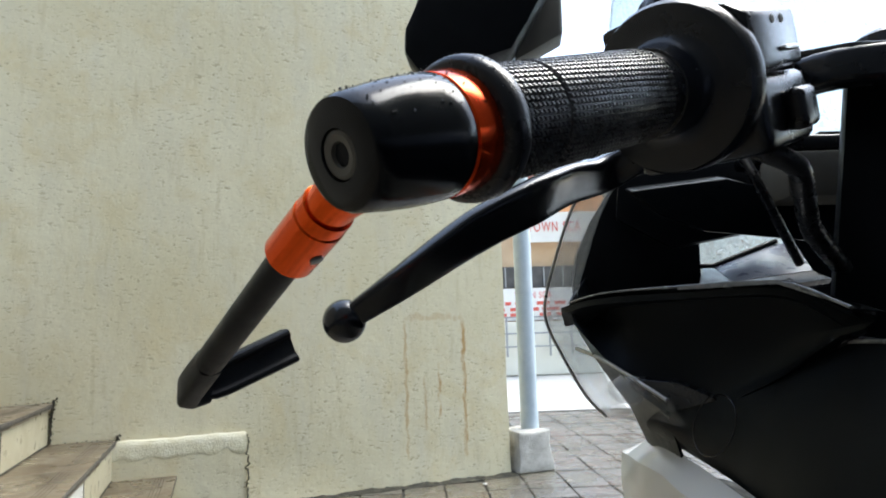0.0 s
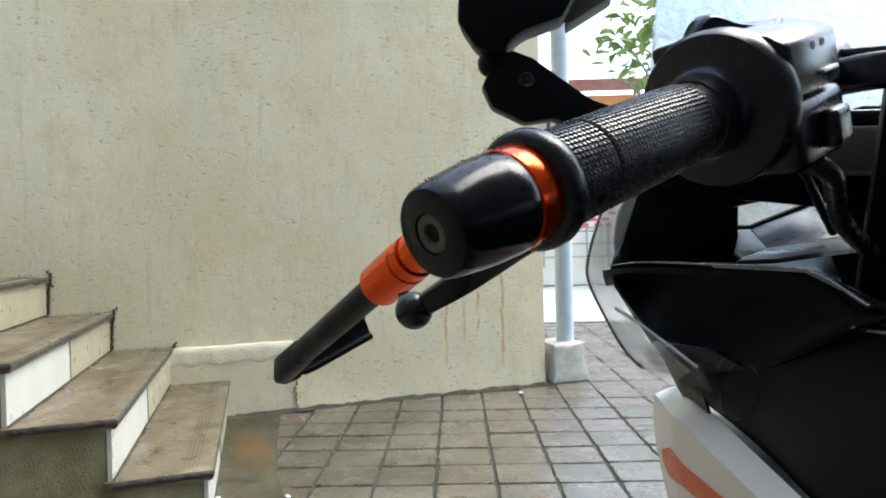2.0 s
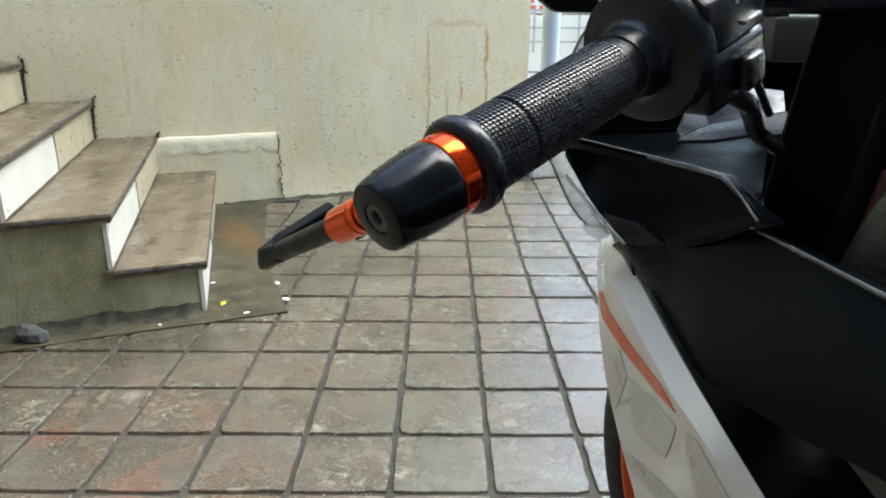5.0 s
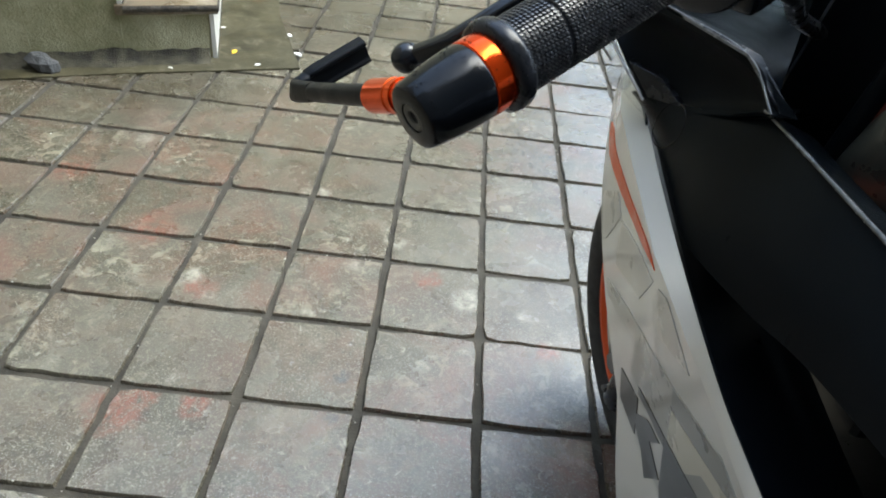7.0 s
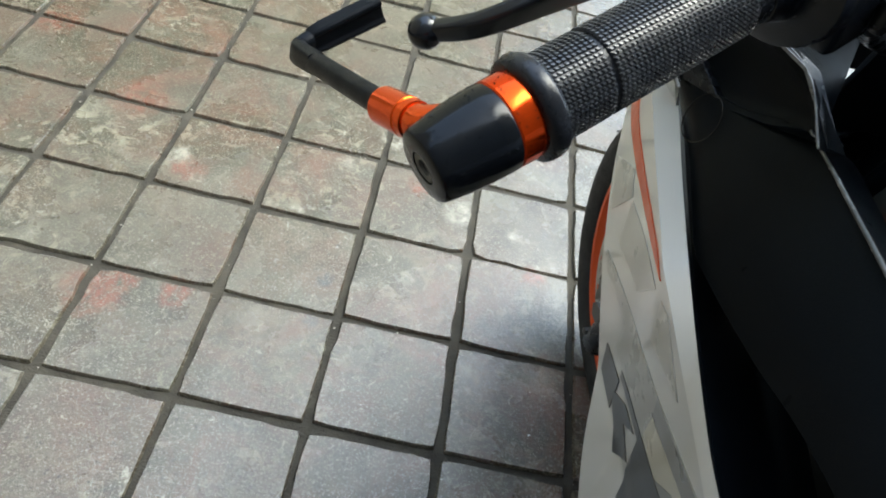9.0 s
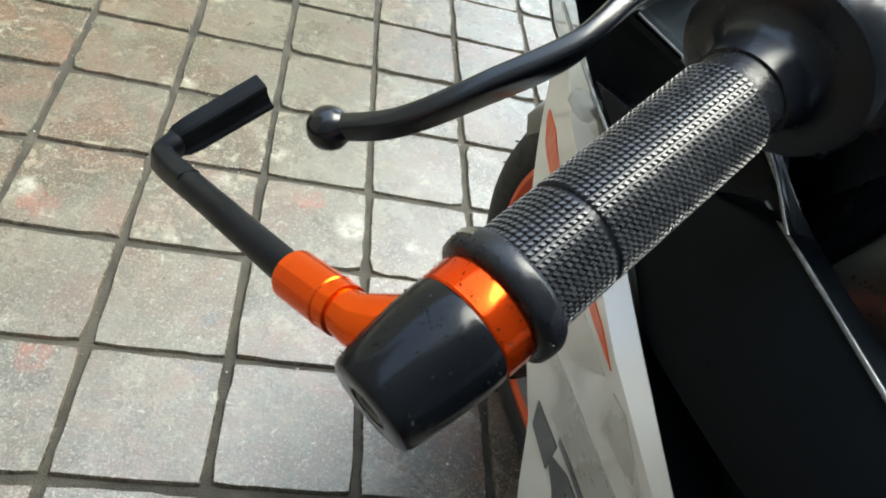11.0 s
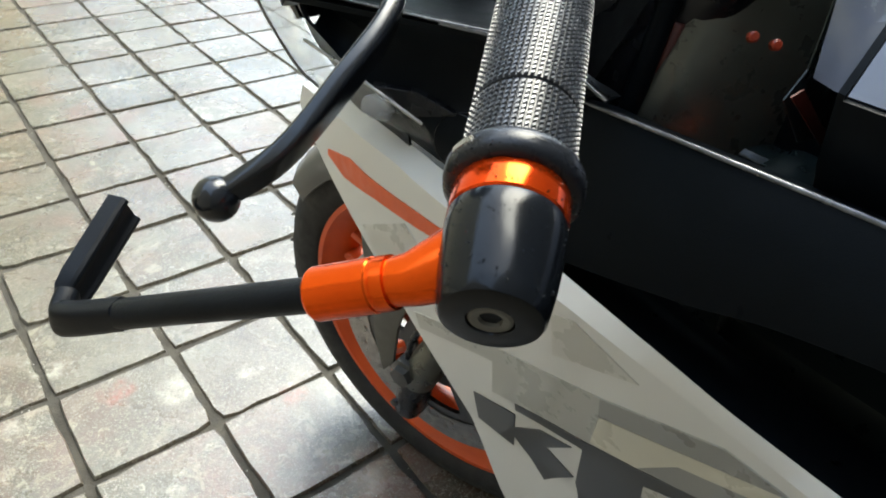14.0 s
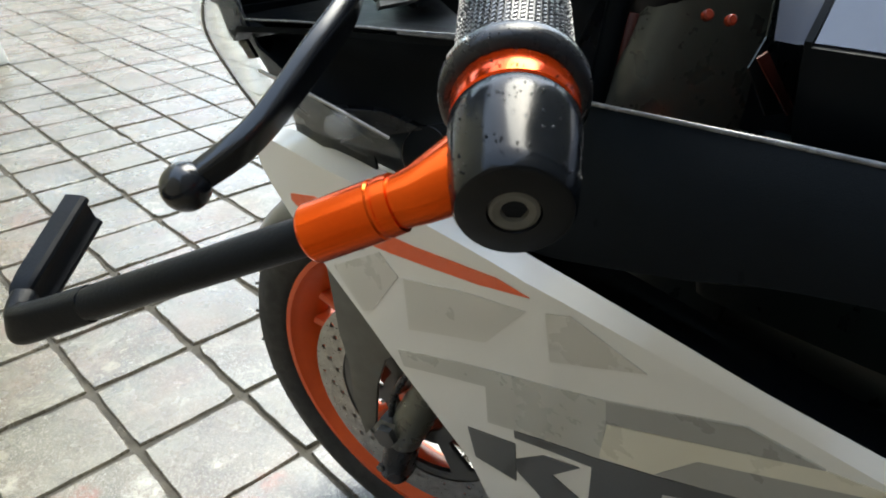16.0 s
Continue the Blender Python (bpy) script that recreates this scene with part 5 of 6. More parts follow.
decal("dark_block", [(-0.485, 0.464), (-0.531, 0.474), (-0.526, 0.421), (-0.488, 0.427)], DECAL_DARK, "charcoal block", 0.0008)
decal("dark_bar", [(-0.532, 0.491), (-0.600, 0.511), (-0.599, 0.498), (-0.532, 0.482)], DECAL_DARK, "charcoal bar", 0.0010)
decal("dark_wedge", [(-0.529, 0.453), (-0.556, 0.478), (-0.588, 0.488), (-0.562, 0.457), (-0.589, 0.442), (-0.560, 0.403), (-0.528, 0.437)], DECAL_DARK, "charcoal wedge", 0.0008)
decal("dark_panel", [(-0.600, 0.511), (-0.646, 0.5275), (-0.696, 0.549), (-0.783, 0.589), (-0.790, 0.560), (-0.640, 0.410), (-0.598, 0.394), (-0.591, 0.436)], DECAL_DARK, "charcoal panel", 0.0008)
decal("pale_panel", [(-0.651, 0.511), (-0.725, 0.552), (-0.727, 0.543), (-0.666, 0.509), (-0.649, 0.467)], DECAL_PALE, "pale panel", 0.0014)

# black side trim between the fairing and the tank
T3 = smooth_path([(0.098, -0.515, 0.7485), (0.104, -0.560, 0.749), (0.112, -0.630, 0.750), (0.120, -0.702, 0.751), (0.140, -0.90, 0.752), (0.155, -1.05, 0.750)], 5)


def shift(line, x, y, z):
    return [p + Vector((x, y, z)) for p in line]


TT = smooth_path([(0.044, -0.408, 0.705), (0.074, -0.465, 0.722), (0.092, -0.500, 0.741), (0.100, -0.522, 0.7485), (0.104, -0.560, 0.749), (0.112, -0.630, 0.750), (0.120, -0.702, 0.751), (0.140, -0.90, 0.752), (0.155, -1.05, 0.750)], 5)
TB = smooth_path([(0.053, -0.372, 0.686), (0.061, -0.455, 0.676), (0.061, -0.510, 0.670), (0.061, -0.550, 0.665), (0.066, -0.580, 0.667), (0.080, -0.640, 0.676), (0.098, -0.710, 0.688), (0.135, -0.90, 0.702), (0.152, -1.05, 0.704)], 5)
rows = [shift(TT, 0.030, 0, -0.010), shift(TT, 0.004, 0, 0.0)] + [[a.lerp(b, f) + Vector((-0.007 * math.sin(math.pi * f), 0, 0)) for a, b in zip(TT, TB)] for f in (0, 0.08, 0.25, 0.45, 0.65, 0.85, 1.0)] + [shift(TB, 0.012, 0, -0.006), shift(TB, 0.05, 0, -0.010)]
trim = part("side_trim", sheet(rows, 0.003), MATT, bike, "matt black side trim with an edge paled for sky glint", 40)
part("trim_edge", loft(shift(T3, -0.0002, 0, 0.0002), [(0.0012, 0.0012), (0.0016, 0.0016), (0.0018, 0.0018)], (0.3, 0, 1), 10), GLINT_EDGE, trim, "black edge paled for the sky's glint", 60)
INN = smooth_path([(0.098, -0.50, 0.60), (0.105, -0.70, 0.58), (0.160, -1.05, 0.52)], 5)
part("inner_liner", sheet([INN, shift(INN, 0.03, 0, -0.05), shift(INN, 0.05, 0, -0.16), shift(INN, 0.06, 0, -0.30)], 0.003), TEAL, bike, "black inner liner", 40)

# black inner panel of the nose, with its round cap
U1 = smooth_path([(0.006, -0.335, 0.777), (0.019, -0.385, 0.781), (0.048, -0.444, 0.781), (0.079, -0.502, 0.779), (0.083, -0.556, 0.764)], 6)
L1 = smooth_path([(0.009, -0.355, 0.757), (0.022, -0.388, 0.733), (0.048, -0.420, 0.705), (0.075, -0.475, 0.722), (0.093, -0.530, 0.752)], 6)
rows = [shift(U1, 0.012, 0.012, -0.003), shift(U1, 0.002, 0.002, 0.0005), U1] + [[a.lerp(b, f) + Vector((0.016 * math.sin(math.pi * f) ** 0.7, 0.004 * math.sin(math.pi * f), 0)) for a, b in zip(U1, L1)] for f in (0.05, 0.25, 0.5, 0.8, 0.95, 1.0)] + [shift(L1, 0.012, 0.006, -0.002), shift(L1, 0.03, 0.02, -0.004)]
nose_inner = part("inner_nose_panel", sheet(rows, 0.002), MATT, bike, "black inner panel of the nose fairing", 40)
part("panel_lip", sheet([[Vector((0.0475, -0.446, 0.7815)), Vector((0.078, -0.503, 0.7805)), Vector((0.090, -0.552, 0.7645))], [Vector((0.054, -0.443, 0.7810)), Vector((0.088, -0.500, 0.7795)), Vector((0.099, -0.548, 0.7625))]], push=(0, 0, -0.002)), GLINT_EDGE, nose_inner, "black lip paled for the sky's glint", 20)
part("panel_edge", loft(shift(U1, 0, 0, 0.0004), [(0.0007, 0.0007), (0.0009, 0.0009)], (0.2, 0, 1), 8), GLINT_EDGE, nose_inner, "", 60)
part("ledge", plate([(0.030, -0.399, 0.7255), (0.0475, -0.4205, 0.7060), (0.066, -0.452, 0.7150), (0.054, -0.420, 0.7230)], (0.003, 0.003, 0.0015), bevel=0.0006), SATIN, nose_inner, "", 20)
cap_m = frame_of((0.0592, -0.4585, 0.7022), (-0.91, -0.22, 0.34), (0, 0, 1))
part("round_cap", lathe(cap_m, [(0.0010, 0.0172), (0.0014, 0.0173), (0.0016, 0.0177), (0.0014, 0.0181), (0.0010, 0.0182)], 40, True), ANODISED, trim, "black outline of a round blanking cap", 30)

floor_f = smooth_path([(0.012, -0.300, 0.766), (0.045, -0.285, 0.770), (0.090, -0.262, 0.772), (0.140, -0.255, 0.775), (0.200, -0.300, 0.778)], 6)
floor_u = smooth_path([(0.000, -0.336, 0.774), (0.016, -0.385, 0.778), (0.050, -0.444, 0.778), (0.081, -0.502, 0.776), (0.10, -0.52, 0.76)], 6)
part("nose_floor", sheet([floor_u, [a.lerp(b, 0.5) + Vector((0, 0, -0.006)) for a, b in zip(floor_u, floor_f)], floor_f, shift(floor_f, 0.02, 0.05, 0.01)], push=(0, 0, -0.004)), MATT, bike, "black tray inside the nose", 40)

# headlight glass, clear nose shell and its rim
C1 = smooth_path([(0.060, -0.285, 0.930), (0.039, -0.295, 0.886), (0.019, -0.30, 0.852), (0.006, -0.30, 0.818), (-0.004, -0.30, 0.786), (-0.005, -0.30, 0.764), (0.008, -0.303, 0.733), (0.022, -0.308, 0.706), (0.036, -0.312, 0.690)], 5)
C0 = [p + Vector((0.055, 0.10, 0.004)) for p in C1]
CB = [p + Vector((0.15, 0.17, 0.008)) for p in C1]
C2 = [p + Vector((0.022, -0.012, -0.002)) for p in C1]
nose = part("nose_shell", sheet([C1, [a.lerp(b, 0.4) + Vector((-0.006, 0.01, 0)) for a, b in zip(C1, C0)], C0, CB], 0.002), CLEAR, bike, "clear headlight cover of the nose", 50)
part("shell_edge", sheet([C2, C1], 0.002), CLEAR, nose, "", 50)
part("shell_rim", loft(C1, [(0.0012, 0.0012), (0.0012, 0.0012)], (1, 0, 0.1), 8), STEEL, nose, "bright wet rim", 60)
lens = part("position_lamp", sheet([smooth_path(r, 4) for r in ([(0.022, -0.335, 0.712), (0.026, -0.395, 0.704), (0.043, -0.452, 0.701)], [(0.008, -0.340, 0.728), (0.014, -0.398, 0.720), (0.039, -0.453, 0.708)], [(0.008, -0.345, 0.744), (0.016, -0.398, 0.736), (0.036, -0.448, 0.717)])], 0.002), LENS, bike, "clear wedge-shaped position lamp", 50)
part("lens_rim", loft(smooth_path([(0.008, -0.345, 0.744), (0.016, -0.398, 0.736), (0.036, -0.449, 0.716)], 5), [(0.0013, 0.0013), (0.0011, 0.0011)], (1, 0, 0.2), 8), STEEL, lens, "bright lens rim", 60)
part("nose_cheek", sheet([[(0.008, -0.336, 0.778), (0.008, -0.350, 0.762), (0.024, -0.384, 0.734), (0.049, -0.416, 0.703), (0.058, -0.410, 0.676)], [(0.018, -0.308, 0.786), (0.018, -0.318, 0.764), (0.030, -0.325, 0.733), (0.050, -0.335, 0.700), (0.066, -0.335, 0.668)], [(0.036, -0.270, 0.800), (0.036, -0.285, 0.766), (0.046, -0.285, 0.735), (0.068, -0.285, 0.695), (0.086, -0.265, 0.655)]], 0.002), MATT, bike, "black cheek behind the headlight cover", 40)
part("nose_back", plate([(0.026, -0.285, 0.776), (0.026, -0.285, 0.752), (0.034, -0.285, 0.736), (0.13, -0.285, 0.736), (0.13, -0.285, 0.776)], (0.004, 0.004, 0), bevel=0.001), MATT, bike, "black back of the nose tray", 40)
part("lamp_bulb", lathe(frame_of((0.026, -0.427, 0.720), (-0.55, 0.80, 0.02)), [(0.0, 0.004), (0.0, 0.0072), (0.002, 0.0086), (0.012, 0.0086), (0.015, 0.0070), (0.019, 0.0055)], 28), FROST, lens, "clear bulb holder", 40)

# inner nose wall, dash panels and instrument
part("nose_duct", plate([(0.024, -0.270, 0.795), (0.028, -0.270, 0.820), (0.040, -0.270, 0.846), (0.069, -0.270, 0.890), (0.085, -0.270, 0.905), (0.137, -0.270, 0.905), (0.134, -0.270, 0.774), (0.044, -0.270, 0.766), (0.027, -0.270, 0.772)], (0.01, 0.05, 0), bevel=0.004), PLASTIC, bike, "black curved duct inside the nose", 40)
part("dash_shelf", plate([(0.092, -0.376, 0.7810), (0.120, -0.378, 0.7820), (0.193, -0.360, 0.7886), (0.2035, -0.318, 0.7976), (0.1275, -0.343, 0.7893), (0.096, -0.370, 0.7830)], (0.0, 0.004, -0.004), bevel=0.001), SHELF, bike, "dash shelf paled to grey for reflected sky", 40)
part("shelf_corner", plate([(0.1230, -0.300, 0.8030), (0.1330, -0.300, 0.8030), (0.1278, -0.342, 0.7895), (0.0964, -0.369, 0.7830), (0.0950, -0.360, 0.7865)], (0.002, 0.006, -0.002), bevel=0.0008), SHELF, bike, "", 40)
part("dash_skirt", plate([(0.100, -0.250, 0.785), (0.330, -0.250, 0.790), (0.330, -0.250, 0.66), (0.100, -0.250, 0.66)], (0, 0.006, 0), bevel=0.002), MATT, bike, "", 40)
part("dash_beam", plate([(0.053, -0.35, 0.858), (0.077, -0.35, 0.838), (0.106, -0.35, 0.826), (0.166, -0.35, 0.819), (0.206, -0.35, 0.814), (0.209, -0.35, 0.846), (0.176, -0.35, 0.852), (0.126, -0.35, 0.866)], (0.0, 0.02, 0.006), bevel=0.003), MATT, bike, "black beam under the instrument", 40)
part("dash_panel", plate([(0.1386, -0.285, 0.8042), (0.2007, -0.265, 0.8253), (0.2200, -0.265, 0.8253), (0.2010, -0.322, 0.7975), (0.1275, -0.343, 0.7897)], (0.004, 0.012, -0.002), bevel=0.001), DASH_BLUE, bike, "smooth dash panel tinted blue-grey for mirrored sky", 40)
part("panel_edge", loft([(0.128, -0.283, 0.8060), (0.1390, -0.283, 0.8060), (0.165, -0.275, 0.8150), (0.203, -0.265, 0.8275)], [(0.0022, 0.0022), (0.0022, 0.0022)], (0, 0, 1), 10), PLASTIC, bike, "", 40)
part("dash_side", plate([(0.222, -0.245, 0.87), (0.360, -0.245, 0.87), (0.360, -0.245, 0.66), (0.222, -0.245, 0.66)], (0, 0.005, 0), bevel=0.001), MATT, bike, "", 40)
cluster = part("instrument_panel", box((0.150, -0.385, 0.878), (0.36, -0.31, 0.889), 0.004, 3), SATIN, bike, "black instrument cluster", 40)
part("display", box((0.18, -0.382, 0.8885), (0.34, -0.32, 0.8915), 0.001, 1), PLASTIC, cluster, "", 40)
part("cluster_bracket", box((0.150, -0.390, 0.843), (0.35, -0.35, 0.8765), 0.005, 2), FENDER, bike, "grey bracket under the instrument", 40)
part("cowl_stay", plate([(0.055, -0.30, 0.845), (0.060, -0.30, 0.886), (0.072, -0.30, 0.900), (0.120, -0.30, 0.902), (0.20, -0.30, 0.885), (0.215, -0.30, 0.840), (0.10, -0.30, 0.82)], (0.004, 0.012, 0), bevel=0.003), PLASTIC, bike, "black stay behind the instrument", 40)

# windscreen
rows = []
for k in range(9):
    f = k / 8
    rows.append([Vector((0.115 + 0.0 * f + 0.30 * q / 10, -0.06 - 0.10 * f + 0.09 * math.sin(math.pi * q / 10), 0.80 + 0.36 * f)) + Vector((-0.012 * math.sin(math.pi * f) if q == 0 else 0, 0, 0)) for q in range(11)])
screen = part("windscreen", sheet(rows, 0.003), WET_SCREEN, bike, "clear windscreen covered in rain drops", 60)
screen.visible_shadow = False
part("screen_edge", loft([r[0] for r in rows], [(0.003, 0.003), (0.003, 0.003)], (1, 0, 0.2), 8), CLEAR, screen, "", 60)

# mirror: housing and arm
mirror = part("mirror_housing", plate([(-0.098, -0.325, 1.120), (-0.100, -0.325, 1.022), (-0.111, -0.325, 0.998), (-0.112, -0.325, 0.978), (-0.098, -0.325, 0.957), (-0.080, -0.325, 0.950), (-0.060, -0.325, 0.968), (-0.026, -0.325, 0.979), (-0.012, -0.325, 1.002), (0.010, -0.325, 1.040), (0.03, -0.325, 1.12)], (0.004, 0.035, 0.0), bevel=0.006), PLASTIC, bike, "black mirror housing", 40)
part("mirror_shell", plate([(-0.02, -0.300, 0.979), (0.024, -0.285, 1.008), (0.025, -0.285, 1.11), (-0.02, -0.300, 1.11)], (0.004, 0.03, 0.0), bevel=0.004), FENDER, mirror, "grey back shell of the mirror", 40)
arm = part("mirror_arm", plate([(-0.092, -0.315, 0.928), (-0.084, -0.315, 0.910), (-0.057, -0.315, 0.896), (-0.031, -0.315, 0.899), (-0.004, -0.315, 0.879), (0.040, -0.315, 0.878), (0.040, -0.315, 0.900), (-0.002, -0.315, 0.915), (-0.049, -0.315, 0.950), (-0.066, -0.315, 0.957), (-0.080, -0.315, 0.952)], (0.0, 0.022, 0.0), bevel=0.004), PLASTIC, bike, "black angular mirror arm", 40)
part("arm_screw", lathe(frame_of((-0.055, -0.3155, 0.931), (0, -1, 0)), [(0.0, 0.0065), (0.0012, 0.0065), (0.0018, 0.0056), (0.0006, 0.0036), (0.0006, 0.001)], 24), SATIN, arm, "", 30)
part("arm_pivot", ball((-0.083, -0.305, 0.948), 0.012, 20, scale=(1.0, 1.1, 1.0)), PLASTIC, arm, "", 60)

# tank, frame and parts seen behind the grip
rows = []
for k in range(11):
    y = -0.660 - 0.055 * k
    h = 0.02 * math.sin(k / 10 * 1.4)
    rows.append([Vector((0.168, y, 0.700)), Vector((0.140, y, 0.755 + h * 0.3)), Vector((0.129, y, 0.798 + h * 0.5)), Vector((0.155, y, 0.832 + h)), Vector((0.20, y, 0.862 + h)), Vector((0.27, y, 0.872 + h)), Vector((0.36, y, 0.86 + h))])
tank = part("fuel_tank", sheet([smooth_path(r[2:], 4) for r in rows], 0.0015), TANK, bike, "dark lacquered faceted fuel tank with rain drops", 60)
part("tank_side", sheet([[r[0], r[1], r[2] + Vector((0.001, 0, -0.001))] for r in rows], 0.004), MATT, tank, "matt black lower side", 30)
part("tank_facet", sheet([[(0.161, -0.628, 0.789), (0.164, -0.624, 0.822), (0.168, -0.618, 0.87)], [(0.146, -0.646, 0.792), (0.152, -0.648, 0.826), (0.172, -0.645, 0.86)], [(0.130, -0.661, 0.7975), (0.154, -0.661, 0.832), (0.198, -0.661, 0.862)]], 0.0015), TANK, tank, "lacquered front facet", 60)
part("tank_front", plate([rows[0][k] + Vector((0, 0.001, 0)) for k in range(7)] + [Vector((0.36, -0.632, 0.70))], (0, 0.004, 0)), MATT, tank, "", 30)
edge = [Vector((0.139, -0.533, 0.690)), Vector((0.147, -0.538, 0.735)), Vector((0.156, -0.541, 0.765)), Vector((0.172, -0.545, 0.805)), Vector((0.188, -0.550, 0.86))]
part("head_plate", sheet([shift(edge, 0.012, 0.016, 0), shift(edge, 0.002, 0.007, 0), edge, shift(edge, 0.006, -0.010, -0.002), shift(edge, 0.026, -0.026, -0.004), shift(edge, 0.062, -0.046, -0.006), shift(edge, 0.11, -0.056, -0.006)], 0.003), SILVER, bike, "dull silver steering head casting", 60)
# this tube takes the darkened orange, shade in its colour
part("frame_tube", rod((0.150, -0.532, 0.700), (0.166, -0.5355, 0.790), 0.005, 16), SHADED_ORANGE, bike, "orange steel frame tube", 50)
part("frame_tube", rod((0.150, -0.548, 0.712), (0.172, -0.80, 0.690), 0.011, 16), ORANGE_PAINT, bike, "orange steel frame tube", 50)
part("head_strip", rod((0.141, -0.526, 0.690), (0.163, -0.531, 0.830), 0.0075, 16), MATT, bike, "", 40)
part("head_cover", plate([(0.143, -0.479, 0.905), (0.123, -0.474, 0.76), (0.112, -0.472, 0.66), (0.300, -0.440, 0.66), (0.32, -0.440, 0.905)], (0.004, 0.012, 0), bevel=0.003), PLASTIC, bike, "black cover before the steering head", 40)
part("head_bracket", plate([(0.176, -0.618, 0.90), (0.176, -0.618, 0.787), (0.160, -0.618, 0.772), (0.20, -0.618, 0.735), (0.40, -0.618, 0.70), (0.40, -0.618, 0.90)], (0, 0.0012, 0), bevel=0.0004), TEAL, bike, "dark green-black bracket under the tank", 40)
part("frame_gusset", plate([(0.140, -0.630, 0.783), (0.152, -0.630, 0.785), (0.209, -0.630, 0.742), (0.204, -0.630, 0.737)], (0, 0.0012, 0), bevel=0.0004), SHADED_ORANGE, bike, "orange frame gusset, coloured as if in shade", 40)
for p in ((0.1775, -0.5786, 0.7925), (0.1835, -0.5906, 0.7905)):
    part("frame_bolt", lathe(frame_of(p, (-0.6, -0.7, 0.4)), [(0, 0.0034), (0.004, 0.0034), (0.005, 0.0022)], 12), SHADED_BOLT_ORANGE, bike, "", 30)
# hidden mass of the engine and the seat, plainly closing the body
part("frame_plate", box((0.236, -0.72, 0.64), (0.250, -0.50, 0.765), 0.004, 1), MATT, bike, "", 40)
part("inner_liner", plate([(0.079, -0.42, 0.602), (0.150, -0.42, 0.602), (0.155, -0.68, 0.596), (0.084, -0.68, 0.596)], (0, 0, -0.004), bevel=0.001), TEAL, bike, "", 40)
part("inner_cover", box((0.205, -0.615, 0.55), (0.235, -0.49, 0.712), 0.004, 1), TEAL, bike, "", 40)
part("frame_cover", box((0.185, -1.0, 0.60), (0.40, -0.600, 0.715), 0.01, 2), TEAL, bike, "", 40)
part("engine_cover", box((0.215, -1.0, 0.24), (0.40, -0.42, 0.60), 0.05, 3), TEAL, bike, "black engine covers", 40)
part("rear_body", box((0.19, -2.0, 0.60), (0.37, -1.15, 0.80), 0.05, 3), SATIN, bike, "black seat and tail", 40)
part("right_fairing", sheet([[Vector((0.46, y, z)) for y in (-0.35, -0.6, -0.85, -1.05)] for z in (0.30, 0.50, 0.70)], 0.004), WHITE_PAINT, bike, "white side fairing", 40)
rm = Matrix.Translation((0.285, -1.63, 0.30)) @ Matrix.Rotation(radians(90), 4, "Y")
rear = part("rear_wheel", lathe(rm, [(-0.05, 0.05), (-0.06, 0.21), (0.06, 0.21), (0.05, 0.05)], 48), ORANGE_PAINT, bike, "orange rear wheel", 40)
part("tyre", lathe(rm, [(-0.06, 0.22), (-0.075, 0.25), (-0.05, 0.285), (0, 0.30), (0.05, 0.285), (0.075, 0.25), (0.06, 0.22)], 64, True), TYRE, rear, "", 50)
part("side_stand", rod((0.18, -1.25, 0.30), (0.04, -1.35, 0.012), 0.010), SATIN, bike, "black side stand", 40)

# rain drops on the bar end, ring, flange and tank
random.seed(77)
bm = bmesh.new()
for k in range(190):
    a = random.uniform(0.15, 2.9)
    s = random.uniform(0.003, 0.050)
    r = 0.0152 + 0.0026 * min(s / 0.026, 1) ** 0.8 if s < 0.0325 else (0.0180 if s < 0.0432 else 0.0216)
    q = random.choice((0.00018, 0.00023, 0.00029, 0.00040))
    c = BAR @ Vector((r * math.cos(a), r * math.sin(a), s))
    bmesh.ops.create_icosphere(bm, subdivisions=2, radius=q, matrix=Matrix.Translation(c))
drops = part("rain", bm, WATER, bike, "fine rain drops on the bar end", 60)
drops["kind"] = "stuff"


# ---- the pavers, last ----
S = 0.2


def paver_mesh(seed):
    """A square paver with crumbled, uneven edges."""
    random.seed(seed)
    bm = bmesh.new()
    ring = []
    for a, b in (((-1, -1), (1, -1)), ((1, -1), (1, 1)), ((1, 1), (-1, 1)), ((-1, 1), (-1, -1))):
        for k in range(6):
            f = k / 6
            ring.append((a[0] + (b[0] - a[0]) * f, a[1] + (b[1] - a[1]) * f))
    low, mid, top = [], [], []
    for k, (x, y) in enumerate(ring):
        chip = random.uniform(0.0, 0.0016) + (random.uniform(0.001, 0.004) if random.random() < 0.12 else 0) + (0.0022 if k % 6 == 0 else 0)
        h = 0.0956 - chip
        low.append(bm.verts.new((x * h, y * h, -0.03)))
        mid.append(bm.verts.new((x * h, y * h, -0.0035 - random.uniform(0, 0.001))))
        g = h - 0.0016 - random.uniform(0, 0.0012)
        top.append(bm.verts.new((x * g, y * g, random.uniform(-0.0008, 0.0003))))
    n = len(ring)
    for k in range(n):
        j = (k + 1) % n
        bm.faces.new((low[k], low[j], mid[j], mid[k]))
        bm.faces.new((mid[k], mid[j], top[j], top[k]))
    bm.faces.new(top)
    return bm


PAVER_MESHES = []
for q in range(8):
    me = mesh_of(paver_mesh(q), "paver", 40)
    me.materials.append(PAVER)
    PAVER_MESHES.append(me)


def covered(x, y):
    r = Vector((x, y, 0)) - W0
    u, n = r.dot(WU), r.dot(WN)
    wall = u > -0.02 and n < 0.0
    stair = u > su(0, n) - 0.06 and -0.1 < n < N1 - 0.05
    plinth = abs(x - 0.46) < 0.1 and abs(y - 3.07) < 0.1
    return wall or stair or plinth


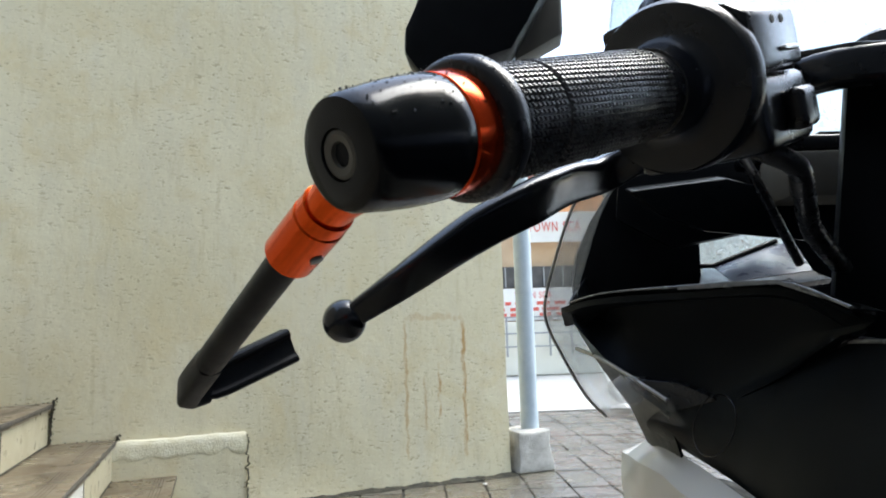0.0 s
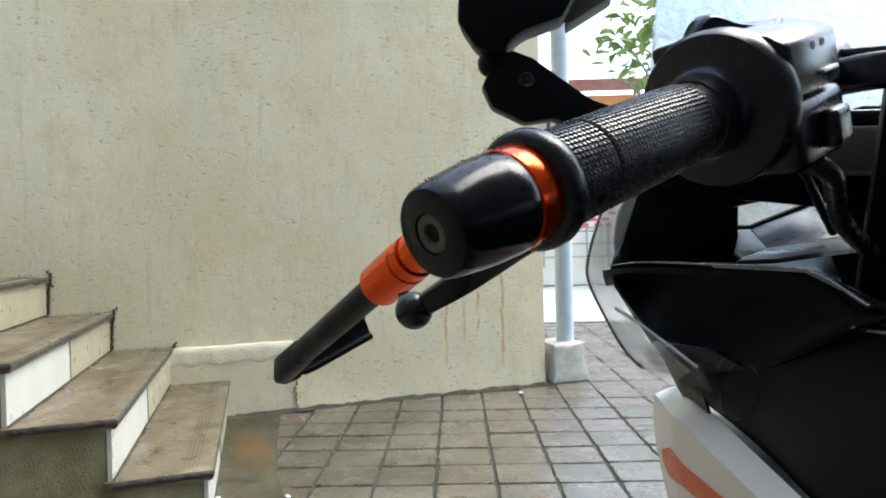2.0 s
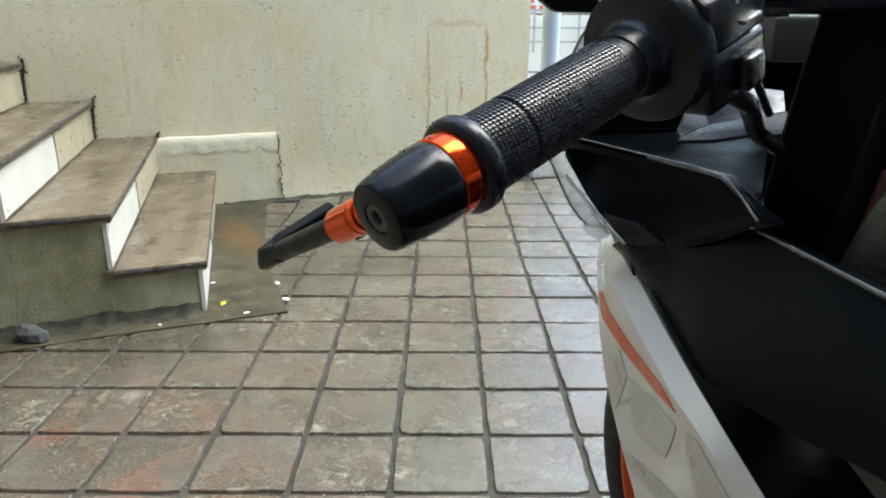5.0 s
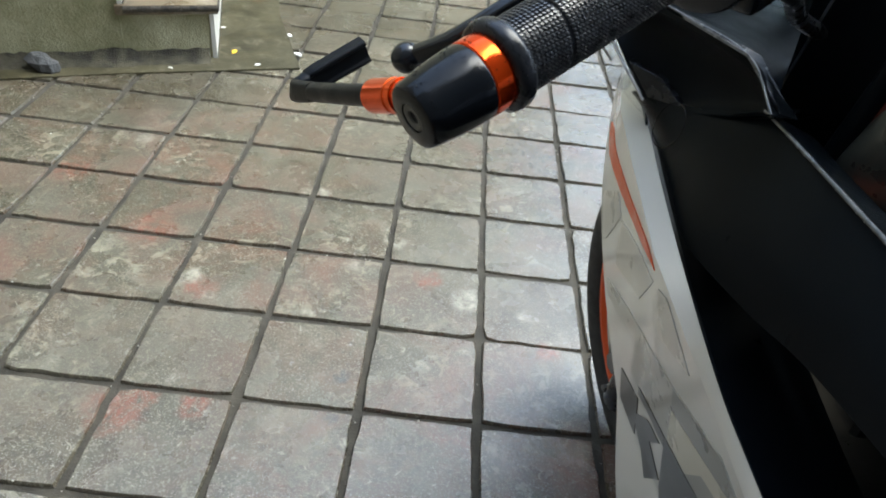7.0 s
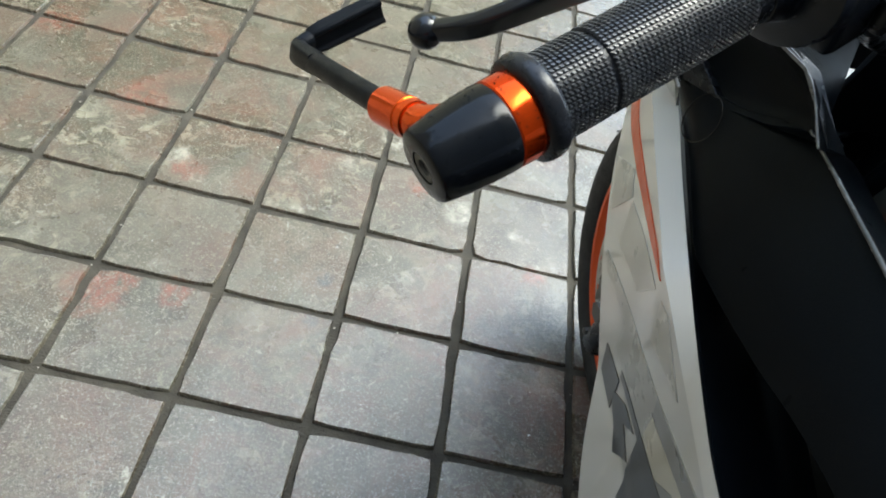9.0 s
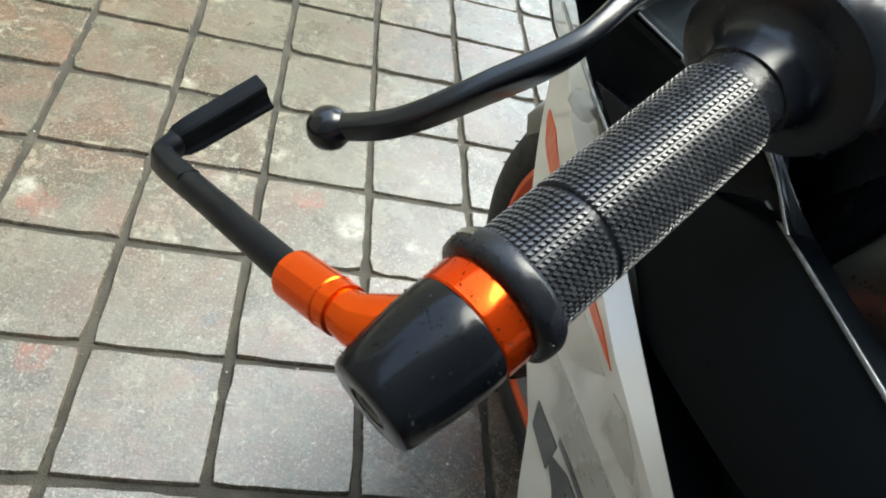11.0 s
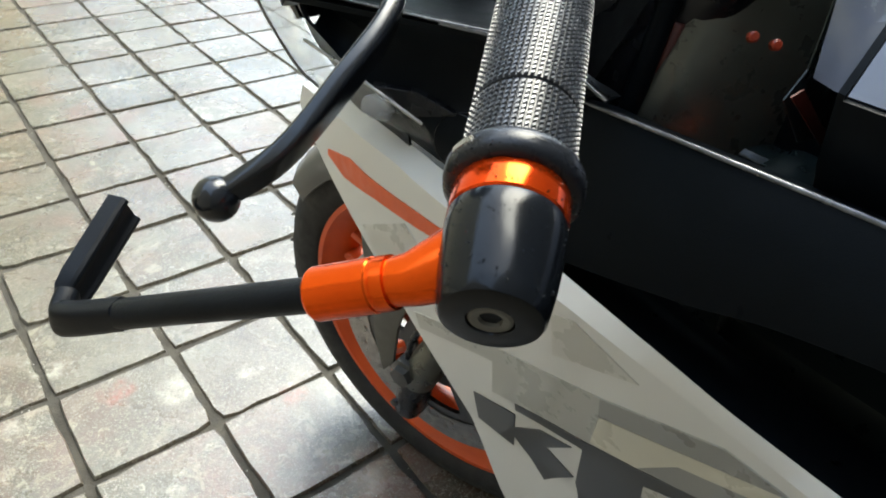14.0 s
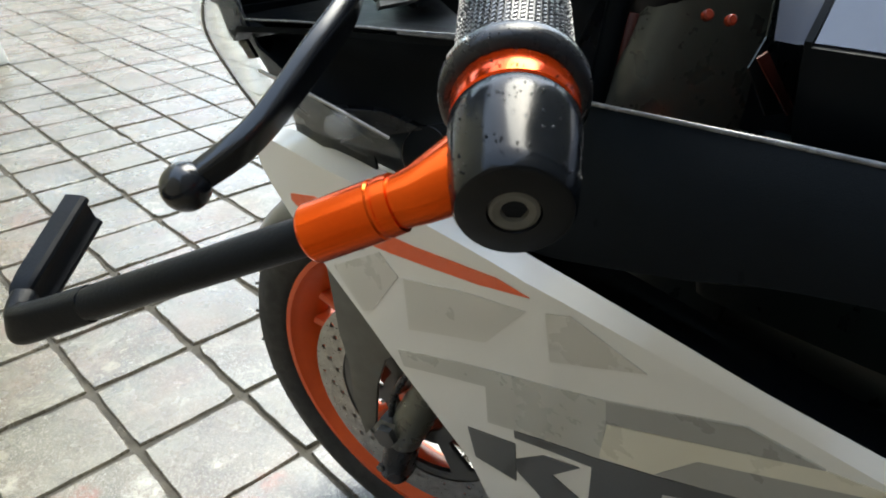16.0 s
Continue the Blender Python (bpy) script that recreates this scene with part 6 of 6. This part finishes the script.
random.seed(14)
rest = bmesh.new()
for i in range(-21, 32):
    for j in range(-17, 28):
        x, y = (i + 0.5) * S, (j + 0.5) * S
        if covered(x, y):
            continue
        turn, drop = random.gauss(0, 0.006), random.uniform(-0.0022, 0.001)
        px, py = x + random.gauss(0, 0.0012), y + random.gauss(0, 0.0012)
        if -1.5 < x < 0.75 and -0.7 < y < 2.5:
            ob = new("paver", PAVER_MESHES[random.randrange(8)])
            ob.matrix_world = pose(px, py, drop, 0, 0, math.degrees(turn) + 90 * random.randrange(4))
            ob.parent = bed
        else:
            m = pose(px, py, drop, 0, 0, math.degrees(turn))
            c = [rest.verts.new(m @ Vector((a * 0.0954, b * 0.0954, h))) for h in (-0.03, -0.003) for a, b in ((-1, -1), (1, -1), (1, 1), (-1, 1))]
            t = [rest.verts.new(m @ Vector((a * 0.0936, b * 0.0936, 0))) for a, b in ((-1, -1), (1, -1), (1, 1), (-1, 1))]
            for k in range(4):
                n = (k + 1) % 4
                rest.faces.new((c[k], c[n], c[4 + n], c[4 + k]))
                rest.faces.new((c[4 + k], c[4 + n], t[n], t[k]))
            rest.faces.new(t)
me = bpy.data.meshes.new("outer_pavers")
rest.normal_update()
rest.to_mesh(me)
rest.free()
me.materials.append(PAVER)
outer = new("outer_pavers", me)
outer.parent = bed
outer["kind"] = "stuff"

# grit caught in the joints
random.seed(31)
bm = bmesh.new()
for k in range(300):
    i, j = random.randint(-7, 3), random.randint(-3, 12)
    f = random.uniform(0, S)
    x, y = (i * S + random.gauss(0, 0.004), j * S + f) if random.random() < 0.5 else (i * S + f, j * S + random.gauss(0, 0.004))
    if random.random() < 0.25:
        x, y = x + random.uniform(-0.08, 0.08), y + random.uniform(-0.08, 0.08)
    if covered(x, y):
        continue
    r = random.choice((0.0007, 0.0009, 0.0012, 0.0018))
    on_joint = min(abs(x / S - round(x / S)), abs(y / S - round(y / S))) * S < 0.005
    bmesh.ops.create_icosphere(bm, subdivisions=1, radius=r, matrix=Matrix.Translation((x, y, (-0.006 if on_joint else 0.0) + r * 0.7)) @ Matrix.Diagonal((1.3, 0.9, 0.7, 1)))
grit = part("grit", bm, GRIT, None, "", 30)
tagged(grit, "tiny pale grit scattered along the paver joints", "grit", "", "stuff")
